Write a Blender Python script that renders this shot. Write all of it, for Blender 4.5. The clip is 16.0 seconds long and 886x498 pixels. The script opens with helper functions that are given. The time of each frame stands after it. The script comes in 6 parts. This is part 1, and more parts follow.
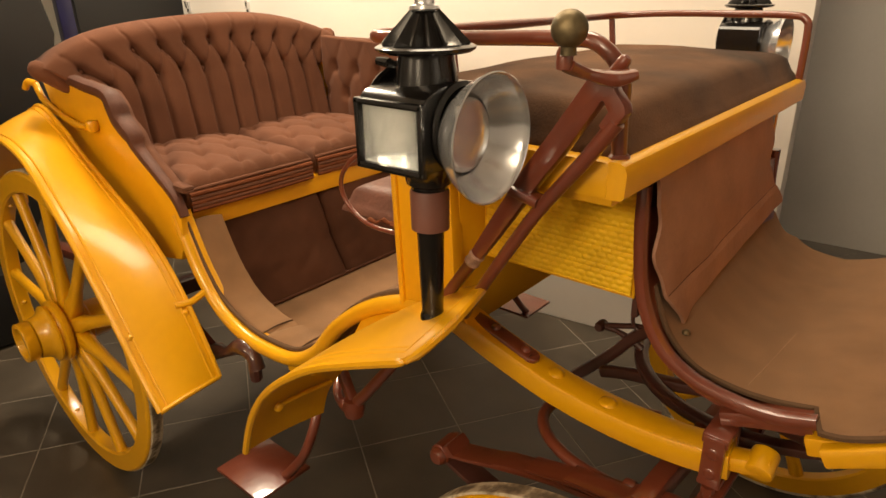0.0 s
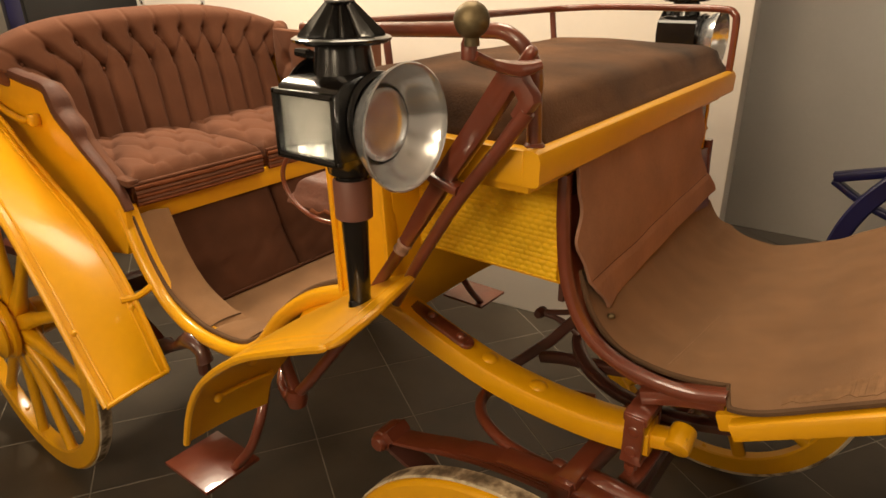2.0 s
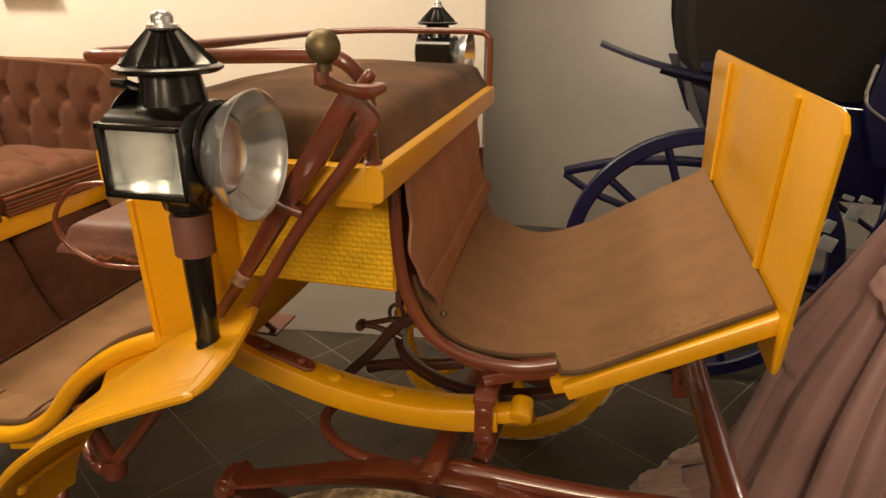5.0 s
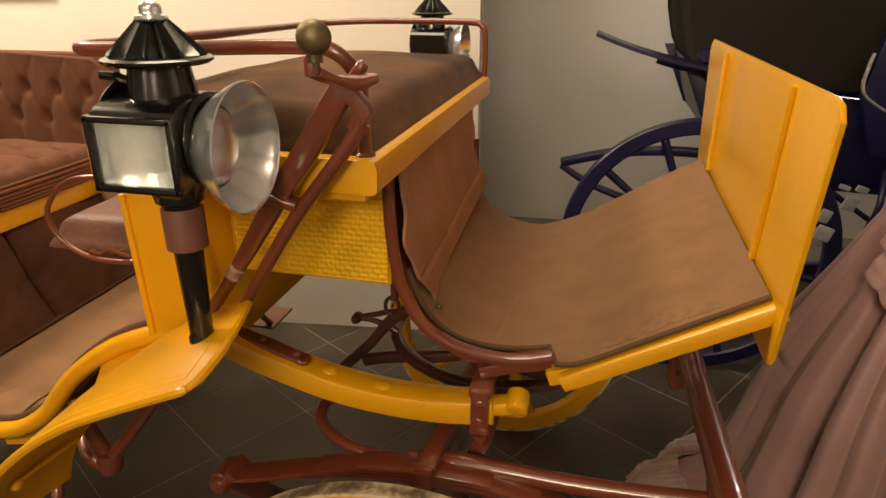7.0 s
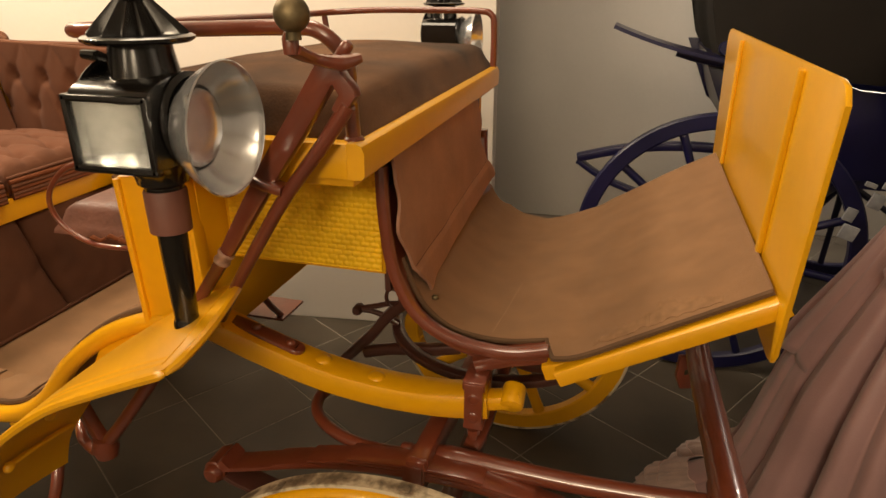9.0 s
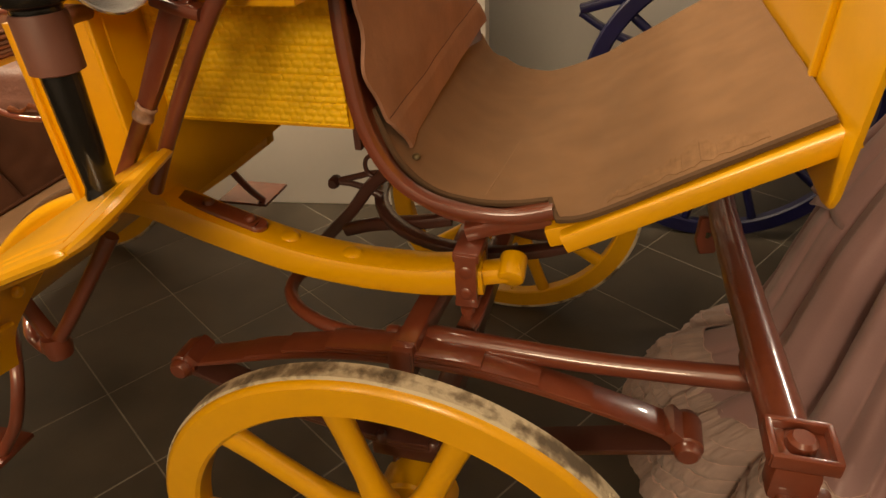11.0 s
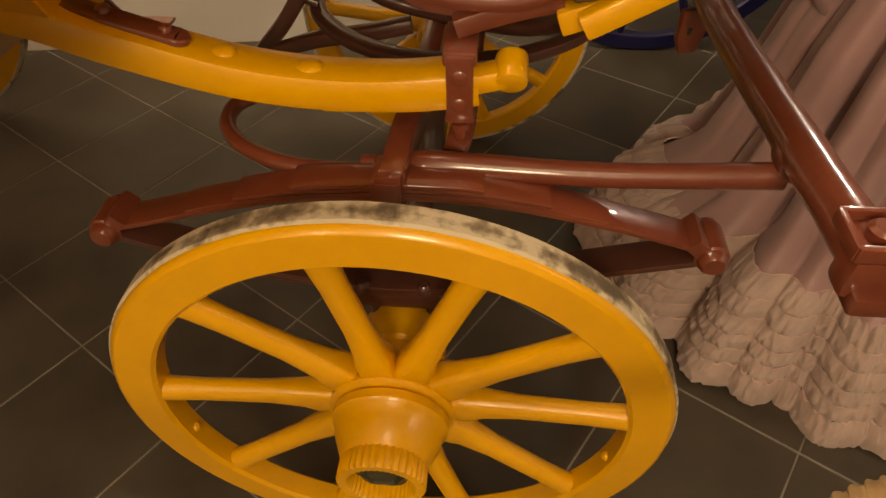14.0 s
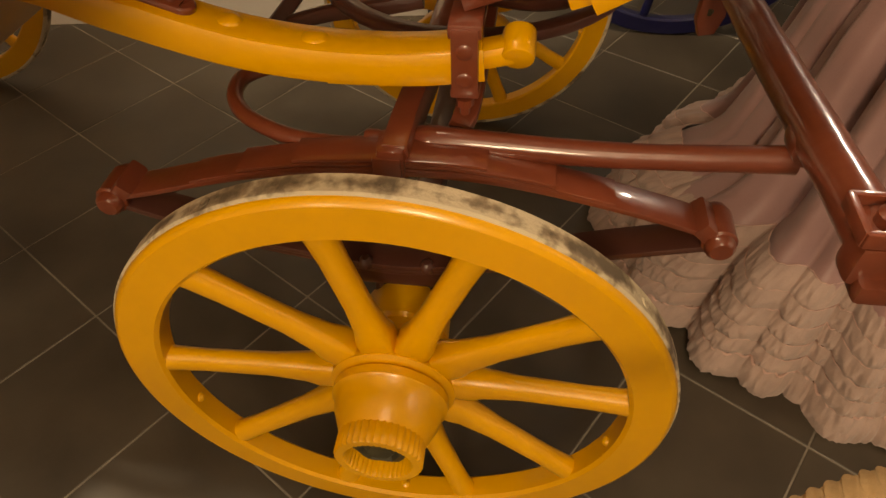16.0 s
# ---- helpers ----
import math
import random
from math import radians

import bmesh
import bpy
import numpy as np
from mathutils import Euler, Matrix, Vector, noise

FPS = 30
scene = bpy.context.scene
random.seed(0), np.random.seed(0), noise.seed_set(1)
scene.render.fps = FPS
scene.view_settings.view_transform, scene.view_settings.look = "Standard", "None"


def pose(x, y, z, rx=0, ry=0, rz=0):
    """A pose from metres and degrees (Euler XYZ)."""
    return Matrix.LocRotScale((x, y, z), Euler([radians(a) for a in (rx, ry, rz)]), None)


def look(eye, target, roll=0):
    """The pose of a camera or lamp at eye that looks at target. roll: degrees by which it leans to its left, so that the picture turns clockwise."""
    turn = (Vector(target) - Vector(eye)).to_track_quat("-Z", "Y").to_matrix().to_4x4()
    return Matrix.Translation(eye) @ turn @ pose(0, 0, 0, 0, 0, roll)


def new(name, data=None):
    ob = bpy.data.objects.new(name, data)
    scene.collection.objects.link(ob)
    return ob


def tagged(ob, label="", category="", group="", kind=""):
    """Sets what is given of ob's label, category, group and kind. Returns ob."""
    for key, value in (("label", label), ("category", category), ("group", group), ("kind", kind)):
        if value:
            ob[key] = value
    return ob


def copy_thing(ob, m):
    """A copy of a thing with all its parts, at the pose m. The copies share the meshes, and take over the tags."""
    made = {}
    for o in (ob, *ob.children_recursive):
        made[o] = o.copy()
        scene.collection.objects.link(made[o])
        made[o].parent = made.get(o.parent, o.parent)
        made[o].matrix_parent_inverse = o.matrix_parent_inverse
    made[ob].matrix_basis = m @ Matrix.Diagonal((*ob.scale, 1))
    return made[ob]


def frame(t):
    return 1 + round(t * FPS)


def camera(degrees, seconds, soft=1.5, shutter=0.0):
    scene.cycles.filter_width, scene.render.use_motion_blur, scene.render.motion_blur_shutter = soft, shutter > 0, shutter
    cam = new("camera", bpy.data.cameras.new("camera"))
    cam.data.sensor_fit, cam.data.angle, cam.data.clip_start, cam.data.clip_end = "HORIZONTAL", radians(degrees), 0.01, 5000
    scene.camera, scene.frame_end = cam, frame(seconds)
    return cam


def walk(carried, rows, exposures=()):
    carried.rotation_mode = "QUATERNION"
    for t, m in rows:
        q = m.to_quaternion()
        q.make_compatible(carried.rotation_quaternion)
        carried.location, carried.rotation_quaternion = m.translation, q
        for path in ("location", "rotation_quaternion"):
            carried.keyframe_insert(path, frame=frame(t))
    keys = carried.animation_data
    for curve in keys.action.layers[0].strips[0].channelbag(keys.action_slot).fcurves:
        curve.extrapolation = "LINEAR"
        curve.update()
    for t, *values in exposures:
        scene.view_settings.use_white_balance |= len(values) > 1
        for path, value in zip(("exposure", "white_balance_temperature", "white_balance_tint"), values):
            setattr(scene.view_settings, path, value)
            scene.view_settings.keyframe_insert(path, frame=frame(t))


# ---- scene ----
cam = camera(68.84, 16.0)
PATH = [
    (0.0, 0.2610, -1.1867, 1.3904, 40.36, -22.51, -1.08),
    (0.5, 0.2560, -1.1865, 1.3875, 38.89, -22.64, -1.31),
    (1.0, 0.2660, -1.1857, 1.3862, 36.27, -23.17, -0.71),
    (1.5, 0.2920, -1.1699, 1.3898, 37.08, -23.33, -0.17),
    (2.0, 0.3224, -1.1637, 1.3884, 37.73, -23.04, -0.75),
    (2.5, 0.3073, -1.1751, 1.3944, 30.13, -22.22, -1.79),
    (3.0, 0.2675, -1.2027, 1.3973, 22.66, -21.65, -1.40),
    (3.5, 0.2470, -1.2192, 1.3971, 19.72, -21.37, -1.41),
    (4.0, 0.2390, -1.2328, 1.3976, 17.52, -21.21, -0.70),
    (4.5, 0.2272, -1.2459, 1.3965, 15.30, -21.20, -0.02),
    (5.0, 0.2213, -1.2509, 1.3967, 13.85, -21.51, 0.24),
    (7.5, 0.2271, -1.2410, 1.3944, 13.61, -22.24, -0.05),
    (8.0, 0.2360, -1.2371, 1.3938, 14.11, -22.07, -0.58),
    (8.2, 0.2385, -1.2366, 1.3941, 14.21, -22.05, -0.59),
    (10.3, 0.3040, -1.1476, 1.3070, 21.19, -26.50, -1.87),
    (10.5, 0.3034, -1.1334, 1.2976, 21.39, -27.88, -2.96),
    (11.0, 0.2521, -1.0890, 1.2648, 16.55, -32.24, -3.09),
    (11.5, 0.1939, -1.0532, 1.2213, 14.06, -36.84, -3.54),
    (12.0, 0.1640, -1.0341, 1.1864, 11.73, -38.83, -4.63),
    (12.5, 0.1457, -1.0316, 1.1713, 7.53, -40.90, -3.68),
    (13.0, 0.1288, -1.0266, 1.1635, 6.15, -42.67, -3.11),
    (13.5, 0.1206, -1.0156, 1.1562, 6.24, -44.57, -2.05),
    (14.0, 0.1255, -1.0165, 1.1537, 6.30, -45.89, -1.86),
    (14.5, 0.1336, -1.0208, 1.1558, 6.97, -46.19, -2.51),
    (15.0, 0.1435, -1.0250, 1.1541, 6.68, -46.41, -1.91),
    (15.5, 0.1466, -1.0198, 1.1522, 7.54, -46.17, -2.44),
    (16.0, 0.1471, -1.0167, 1.1418, 9.02, -47.09, -2.21),
]
walk(cam, [(t, pose(x, y, z, 90 + pitch, 0, yaw) @ pose(0, 0, 0, 0, 0, roll)) for t, x, y, z, yaw, pitch, roll in PATH],
     [(0.0, -0.22, 6450, 10), (4.0, -0.36, 6400, 10), (8.2, -0.36, 6450, 10), (10.5, -0.32, 6800, 10), (12.0, -0.05, 7000, 10), (16.0, -0.04, 7200, 10)])

# ---- light ----
world = bpy.data.worlds.new("room_air")
scene.world = world
world.use_nodes = True
world.node_tree.nodes["Background"].inputs["Color"].default_value = (1.0, 0.86, 0.7, 1)
world.node_tree.nodes["Background"].inputs["Strength"].default_value = 0.02
scene.view_settings.exposure = 0.0


def area_lamp(name, eye, target, size, watts, colour):
    data = bpy.data.lights.new(name, "AREA")
    data.shape, data.size, data.energy, data.color = "DISK", size, watts, colour
    ob = new(name, data)
    ob.matrix_world = look(eye, target)
    return ob


WARM = (1.0, 0.78, 0.52)
PALE = (1.0, 0.82, 0.59)
area_lamp("ceiling_lamp_wall", (-2.2, 0.1, 2.75), (-1.6, 0.4, 0.0), 0.45, 70, PALE)
# unseen fill, added to brighten the low far wall and the mat
area_lamp("fill_middle", (-0.6, 0.1, 2.75), (-0.45, 0.35, 0.0), 1.0, 34, PALE)
# weak added fill over the visitors' side, not a known fixture
area_lamp("fill_front", (0.3, -2.0, 2.75), (0.1, -0.5, 0.3), 0.9, 9, WARM)
# low fill with no seen source, lifts the faces turned south
area_lamp("fill_south", (0.25, -3.3, 2.3), (-0.1, -0.4, 0.9), 0.7, 50, WARM)
tube_lamp = area_lamp("tube_lamp_recess", (1.8, 2.42, 2.2), (1.8, 2.42, 0.0), 0.08, 62, (1.0, 0.88, 0.72))
tube_lamp.data.shape, tube_lamp.data.size_y = "RECTANGLE", 0.65
tube_lamp.matrix_world = pose(1.8, 2.42, 2.2, 0, 42, 0)
# invented out-of-view fill for the inner face of the far seat arm
area_lamp("fill_south_west", (-1.3, -3.4, 2.1), (-1.4, 0.2, 1.05), 0.5, 15, WARM)
# unseen helper, brightens the east wall for the nickel bell to reflect
area_lamp("fill_east_wall", (3.0, -1.1, 2.75), (3.9, -1.1, 1.2), 0.3, 26, (1.0, 0.88, 0.72))


# ---- materials ----
def material(name, colour, rough=0.5, metal=0.0, vary=0.12, scale=6.0, grain=60.0, bump=0.05, dist=0.002, coat=0.0, sheen=0.0, spec=0.5, dark=None, rvary=0.1, con=1.5, shine=0.12):
    """A painted, woven or metal surface with stains at one scale and grain with relief at another."""
    m = bpy.data.materials.new(name)
    m.use_nodes = True
    nt = m.node_tree
    b = nt.nodes["Principled BSDF"]
    geo = nt.nodes.new("ShaderNodeNewGeometry")
    n1 = nt.nodes.new("ShaderNodeTexNoise")
    n1.inputs["Scale"].default_value, n1.inputs["Detail"].default_value = scale, 5
    n2 = nt.nodes.new("ShaderNodeTexNoise")
    n2.inputs["Scale"].default_value, n2.inputs["Detail"].default_value = grain, 3
    nt.links.new(geo.outputs["Position"], n1.inputs["Vector"])
    nt.links.new(geo.outputs["Position"], n2.inputs["Vector"])
    mix = nt.nodes.new("ShaderNodeMix")
    mix.data_type = "RGBA"
    mix.inputs["A"].default_value = (*(dark or [c * (1 - 2 * vary) for c in colour]), 1)
    mix.inputs["B"].default_value = (*[min(1, c * (1 + vary)) for c in colour], 1)
    add = nt.nodes.new("ShaderNodeMath")
    add.operation = "MULTIPLY_ADD"
    add.inputs[1].default_value = 0.35
    nt.links.new(n2.outputs["Fac"], add.inputs[0])
    sc = nt.nodes.new("ShaderNodeMath")
    sc.operation = "MULTIPLY_ADD"
    sc.inputs[1].default_value, sc.inputs[2].default_value = con, 0.325 - 0.5 * con
    nt.links.new(n1.outputs["Fac"], sc.inputs[0])
    nt.links.new(sc.outputs[0], add.inputs[2])
    add.use_clamp = True
    nt.links.new(add.outputs[0], mix.inputs["Factor"])
    nt.links.new(mix.outputs["Result"], b.inputs["Base Color"])
    b.inputs["Metallic"].default_value = metal
    rr = nt.nodes.new("ShaderNodeMath")
    rr.operation = "MULTIPLY_ADD"
    rr.inputs[1].default_value, rr.inputs[2].default_value = rvary, rough - rvary / 2
    nt.links.new(n1.outputs["Fac"], rr.inputs[0])
    nt.links.new(rr.outputs[0], b.inputs["Roughness"])
    b.inputs["Coat Weight"].default_value = coat
    b.inputs["Coat Roughness"].default_value = shine
    b.inputs["Sheen Weight"].default_value = sheen
    b.inputs["Sheen Roughness"].default_value = 0.6
    b.inputs["Specular IOR Level"].default_value = spec
    if bump:
        bp = nt.nodes.new("ShaderNodeBump")
        bp.inputs["Strength"].default_value, bp.inputs["Distance"].default_value = bump, dist
        nt.links.new(n2.outputs["Fac"], bp.inputs["Height"])
        nt.links.new(bp.outputs["Normal"], b.inputs["Normal"])
    return m


WICKER = material("yellow_flat_paint", (0.88, 0.52, 0.010), 0.55, vary=0.12, scale=14, grain=200, bump=0.3, dist=0.002, spec=0.3)
YELLOW = material("yellow_gloss_paint", (0.77, 0.378, 0.003), 0.3, vary=0.06, scale=5, grain=40, bump=0.06, dist=0.003, coat=0.4)
OXIDE = material("red_brown_gloss_paint", (0.17, 0.040, 0.019), 0.3, vary=0.16, scale=9, grain=60, bump=0.16, dist=0.003, coat=0.75, shine=0.04)
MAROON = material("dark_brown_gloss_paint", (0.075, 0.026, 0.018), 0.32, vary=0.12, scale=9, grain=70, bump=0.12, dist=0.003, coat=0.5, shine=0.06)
COLLAR = material("dull_brown_paint", (0.17, 0.065, 0.045), 0.55, vary=0.08, bump=0.05)
UPHOLSTERY = material("brown_wool_cloth", (0.15, 0.062, 0.034), 0.95, vary=0.14, scale=7, grain=420, bump=0.35, dist=0.002, sheen=0.04, spec=0.12)
WELT = material("dark_brown_leather", (0.105, 0.038, 0.021), 0.62, vary=0.2, scale=16, grain=120, bump=0.25, dist=0.004, spec=0.3)
COACH = material("black_coach_paint", (0.006, 0.0055, 0.006), 0.5, vary=0.2, scale=4, bump=0.1)
# brown cloth, its base colour lowered further for the shade under the rear seat
SHADED_CLOTH = material("shaded_brown_cloth", (0.068, 0.026, 0.013), 0.95, vary=0.2, scale=6, con=2.2, grain=420, bump=0.3, dist=0.002, sheen=0.0, spec=0.15)
VELVET = material("dark_brown_velvet", (0.10, 0.046, 0.019), 0.95, vary=0.34, scale=5, con=3.0, grain=300, bump=0.3, dist=0.003, sheen=0.05, spec=0.1)
LEATHER = material("brown_oilcloth", (0.38, 0.195, 0.125), 0.55, vary=0.16, scale=7, con=2.0, grain=90, bump=0.25, dist=0.004, spec=0.3)
CARPET = material("tan_carpet", (0.232, 0.124, 0.058), 1.0, vary=0.13, scale=16, con=1.2, grain=500, bump=0.5, dist=0.003, sheen=0.08, spec=0.1)
CARPET_EDGE = material("cut_carpet_edge", (0.125, 0.074, 0.043), 1.0, vary=0.2, grain=400, bump=0.4, spec=0.1)
FRINGE = material("orange_brown_braid", (0.18, 0.058, 0.024), 0.9, vary=0.2, scale=30, grain=300, bump=0.3, spec=0.15)
BLACK = material("black_japan_enamel", (0.007, 0.006, 0.0055), 0.2, vary=0.2, bump=0.04, coat=0.3)
SILVER = material("worn_nickel", (0.84, 0.86, 0.89), 0.2, metal=0.85, vary=0.10, scale=18, grain=200, bump=0.04, rvary=0.2)
LINING = material("silvered_lining", (0.84, 0.86, 0.89), 0.22, metal=0.85, vary=0.12, scale=30, grain=120, bump=0.08, rvary=0.2)
BRASS = material("dull_brass", (0.20, 0.155, 0.085), 0.52, metal=0.85, vary=0.3, scale=45, grain=200, bump=0.15)
DARK_IRON = material("dark_iron", (0.05, 0.045, 0.022), 0.7, vary=0.4, scale=60, grain=200, bump=0.4)
PLASTER = material("cream_wall_paint", (0.82, 0.78, 0.72), 0.9, vary=0.03, scale=2.5, grain=60, bump=0.12, dist=0.003, spec=0.2)
GREYWALL = material("grey_wall_paint", (0.66, 0.615, 0.555), 0.9, vary=0.05, scale=1.8, grain=50, bump=0.12, dist=0.003, spec=0.2)
GROUT = material("pale_grout", (0.27, 0.235, 0.19), 0.9, vary=0.3, scale=9, grain=150, bump=0.2)
NAVY = material("navy_gloss_paint", (0.006, 0.006, 0.048), 0.34, vary=0.2, bump=0.05)
HOOD = material("black_oilcloth", (0.013, 0.010, 0.008), 0.75, vary=0.25, scale=4, grain=200, bump=0.3, spec=0.3)
# grey for the bright background showing through the openwork step
GAP_PALE = material("pale_gap_grey", (0.34, 0.35, 0.37), 0.5, vary=0.2, scale=20, grain=80, bump=0.1)
ROSE = material("dusty_rose_satin", (0.35, 0.205, 0.205), 0.42, vary=0.08, scale=6, grain=260, bump=0.15, sheen=0.3, spec=0.35)
TULLE = material("beige_rose_tulle", (0.45, 0.325, 0.285), 0.85, vary=0.12, scale=18, grain=300, bump=0.3, sheen=0.3, spec=0.2)
LACE = material("pale_pink_lace", (0.62, 0.42, 0.37), 0.8, vary=0.1, scale=40, grain=400, bump=0.3, spec=0.2)
WORN_PILE = material("worn_pale_pile", (0.34, 0.21, 0.125), 1.0, vary=0.1, scale=40, grain=400, bump=0.3, spec=0.1)
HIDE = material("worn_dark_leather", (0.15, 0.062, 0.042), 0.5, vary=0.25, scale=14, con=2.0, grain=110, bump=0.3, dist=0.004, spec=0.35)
PALE_SLEEVE = material("pale_pinkish_paint", (0.46, 0.27, 0.19), 0.35, vary=0.3, scale=60, con=2.5, grain=200, bump=0.2)
FRAYED = material("bared_carpet_thread", (0.27, 0.155, 0.082), 1.0, vary=0.15, scale=60, grain=400, bump=0.3, spec=0.1)
ROPE = material("straw_rope", (0.34, 0.22, 0.105), 0.85, vary=0.2, scale=40, grain=300, bump=0.4, spec=0.2)


def tile_material():
    m = bpy.data.materials.new("slate_grey_porcelain")
    m.use_nodes = True
    nt = m.node_tree
    b = nt.nodes["Principled BSDF"]
    info = nt.nodes.new("ShaderNodeObjectInfo")
    geo = nt.nodes.new("ShaderNodeNewGeometry")
    n1, n2 = nt.nodes.new("ShaderNodeTexNoise"), nt.nodes.new("ShaderNodeTexNoise")
    for n, s in ((n1, 5.0), (n2, 80.0)):
        n.inputs["Scale"].default_value, n.inputs["Detail"].default_value = s, 6
        nt.links.new(geo.outputs["Position"], n.inputs["Vector"])
    ramp = nt.nodes.new("ShaderNodeValToRGB")
    ramp.color_ramp.elements[0].position, ramp.color_ramp.elements[0].color = 0.3, (0.044, 0.035, 0.025, 1)
    ramp.color_ramp.elements[1].position, ramp.color_ramp.elements[1].color = 0.75, (0.086, 0.068, 0.048, 1)
    nt.links.new(n1.outputs["Fac"], ramp.inputs["Fac"])
    hsv = nt.nodes.new("ShaderNodeHueSaturation")
    mr = nt.nodes.new("ShaderNodeMapRange")
    mr.inputs["To Min"].default_value, mr.inputs["To Max"].default_value = 0.88, 1.12
    nt.links.new(info.outputs["Random"], mr.inputs["Value"])
    nt.links.new(mr.outputs["Result"], hsv.inputs["Value"])
    nt.links.new(ramp.outputs["Color"], hsv.inputs["Color"])
    nt.links.new(hsv.outputs["Color"], b.inputs["Base Color"])
    rr = nt.nodes.new("ShaderNodeMapRange")
    rr.inputs["To Min"].default_value, rr.inputs["To Max"].default_value = 0.35, 0.6
    nt.links.new(n1.outputs["Fac"], rr.inputs["Value"])
    nt.links.new(rr.outputs["Result"], b.inputs["Roughness"])
    bp = nt.nodes.new("ShaderNodeBump")
    bp.inputs["Strength"].default_value, bp.inputs["Distance"].default_value = 0.15, 0.002
    nt.links.new(n2.outputs["Fac"], bp.inputs["Height"])
    nt.links.new(bp.outputs["Normal"], b.inputs["Normal"])
    return m


TILE_M = tile_material()


def tyre_material():
    """Iron with flaking pale paint at its edges and a dark worn track between them."""
    m = bpy.data.materials.new("worn_iron_tyre")
    m.use_nodes = True
    nt = m.node_tree
    b = nt.nodes["Principled BSDF"]
    coord = nt.nodes.new("ShaderNodeTexCoord")
    sep = nt.nodes.new("ShaderNodeSeparateXYZ")
    nt.links.new(coord.outputs["Object"], sep.inputs[0])
    noises = []
    for scale, detail in ((16, 5), (70, 5), (260, 3)):
        n = nt.nodes.new("ShaderNodeTexNoise")
        n.inputs["Scale"].default_value, n.inputs["Detail"].default_value = scale, detail
        nt.links.new(coord.outputs["Object"], n.inputs["Vector"])
        noises.append(n)

    def calc(op, a, b_):
        n = nt.nodes.new("ShaderNodeMath")
        n.operation = op
        for k, v in enumerate((a, b_)):
            if isinstance(v, (int, float)):
                n.inputs[k].default_value = v
            else:
                nt.links.new(v, n.inputs[k])
        return n.outputs[0]

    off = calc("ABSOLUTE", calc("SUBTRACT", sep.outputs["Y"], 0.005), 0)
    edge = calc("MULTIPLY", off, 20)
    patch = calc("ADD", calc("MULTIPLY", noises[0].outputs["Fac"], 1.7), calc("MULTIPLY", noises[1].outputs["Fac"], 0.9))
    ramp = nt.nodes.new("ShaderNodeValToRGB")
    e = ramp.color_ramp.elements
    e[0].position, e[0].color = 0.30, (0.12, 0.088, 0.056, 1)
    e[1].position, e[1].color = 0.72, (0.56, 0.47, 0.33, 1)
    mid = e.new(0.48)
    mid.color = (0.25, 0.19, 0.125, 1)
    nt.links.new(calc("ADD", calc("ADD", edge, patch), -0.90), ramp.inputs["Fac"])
    nt.links.new(ramp.outputs["Color"], b.inputs["Base Color"])
    b.inputs["Roughness"].default_value = 0.65
    bp = nt.nodes.new("ShaderNodeBump")
    bp.inputs["Strength"].default_value, bp.inputs["Distance"].default_value = 0.8, 0.003
    nt.links.new(calc("ADD", noises[1].outputs["Fac"], calc("MULTIPLY", noises[2].outputs["Fac"], 0.5)), bp.inputs["Height"])
    nt.links.new(bp.outputs["Normal"], b.inputs["Normal"])
    return m


TYRE = tyre_material()


def glass_material():
    m = bpy.data.materials.new("clear_glass")
    m.use_nodes = True
    b = m.node_tree.nodes["Principled BSDF"]
    b.inputs["Base Color"].default_value = (0.95, 0.97, 0.93, 1)
    b.inputs["Roughness"].default_value = 0.03
    b.inputs["Transmission Weight"].default_value = 1.0
    b.inputs["IOR"].default_value = 1.45
    return m


GLASS = glass_material()


# ---- shaping helpers ----
def part(name, bm, mat, parent=None, label="", m=None, sharp=38):
    """One mesh object from a bmesh or a mesh, under a thing or a part."""
    if isinstance(bm, bmesh.types.BMesh):
        bmesh.ops.recalc_face_normals(bm, faces=bm.faces)
        me = bpy.data.meshes.new(name)
        bm.to_mesh(me)
        bm.free()
        me.polygons.foreach_set("use_smooth", [True] * len(me.polygons))
        me.set_sharp_from_angle(angle=radians(sharp))
    else:
        me = bm
    if not me.materials:
        me.materials.append(mat)
    ob = new(name, me)
    ob.parent = parent
    if m is not None:
        ob.matrix_basis = m
    if label:
        ob["label"] = label
    return ob


def thing(name, label, category, group="", at=(0, 0, 0), kind=""):
    ob = new(name)
    ob.location = at
    ob.empty_display_size = 0.1
    return tagged(ob, label, category, group, kind)


def smooth_path(pts, n=8, closed=False):
    """A Catmull-Rom curve through the points."""
    p = [Vector(q) for q in pts]
    if len(p) < 3:
        return p
    out = []
    k = len(p)
    for i in range(k if closed else k - 1):
        a, b, c, d = (p[(i - 1) % k], p[i], p[(i + 1) % k], p[(i + 2) % k]) if closed else (p[max(i - 1, 0)], p[i], p[i + 1], p[min(i + 2, k - 1)])
        for j in range(n):
            t = j / n
            out.append(0.5 * (2 * b + (c - a) * t + (2 * a - 5 * b + 4 * c - d) * t * t + (3 * b - a - 3 * c + d) * t ** 3))
    if not closed:
        out.append(p[-1])
    return out


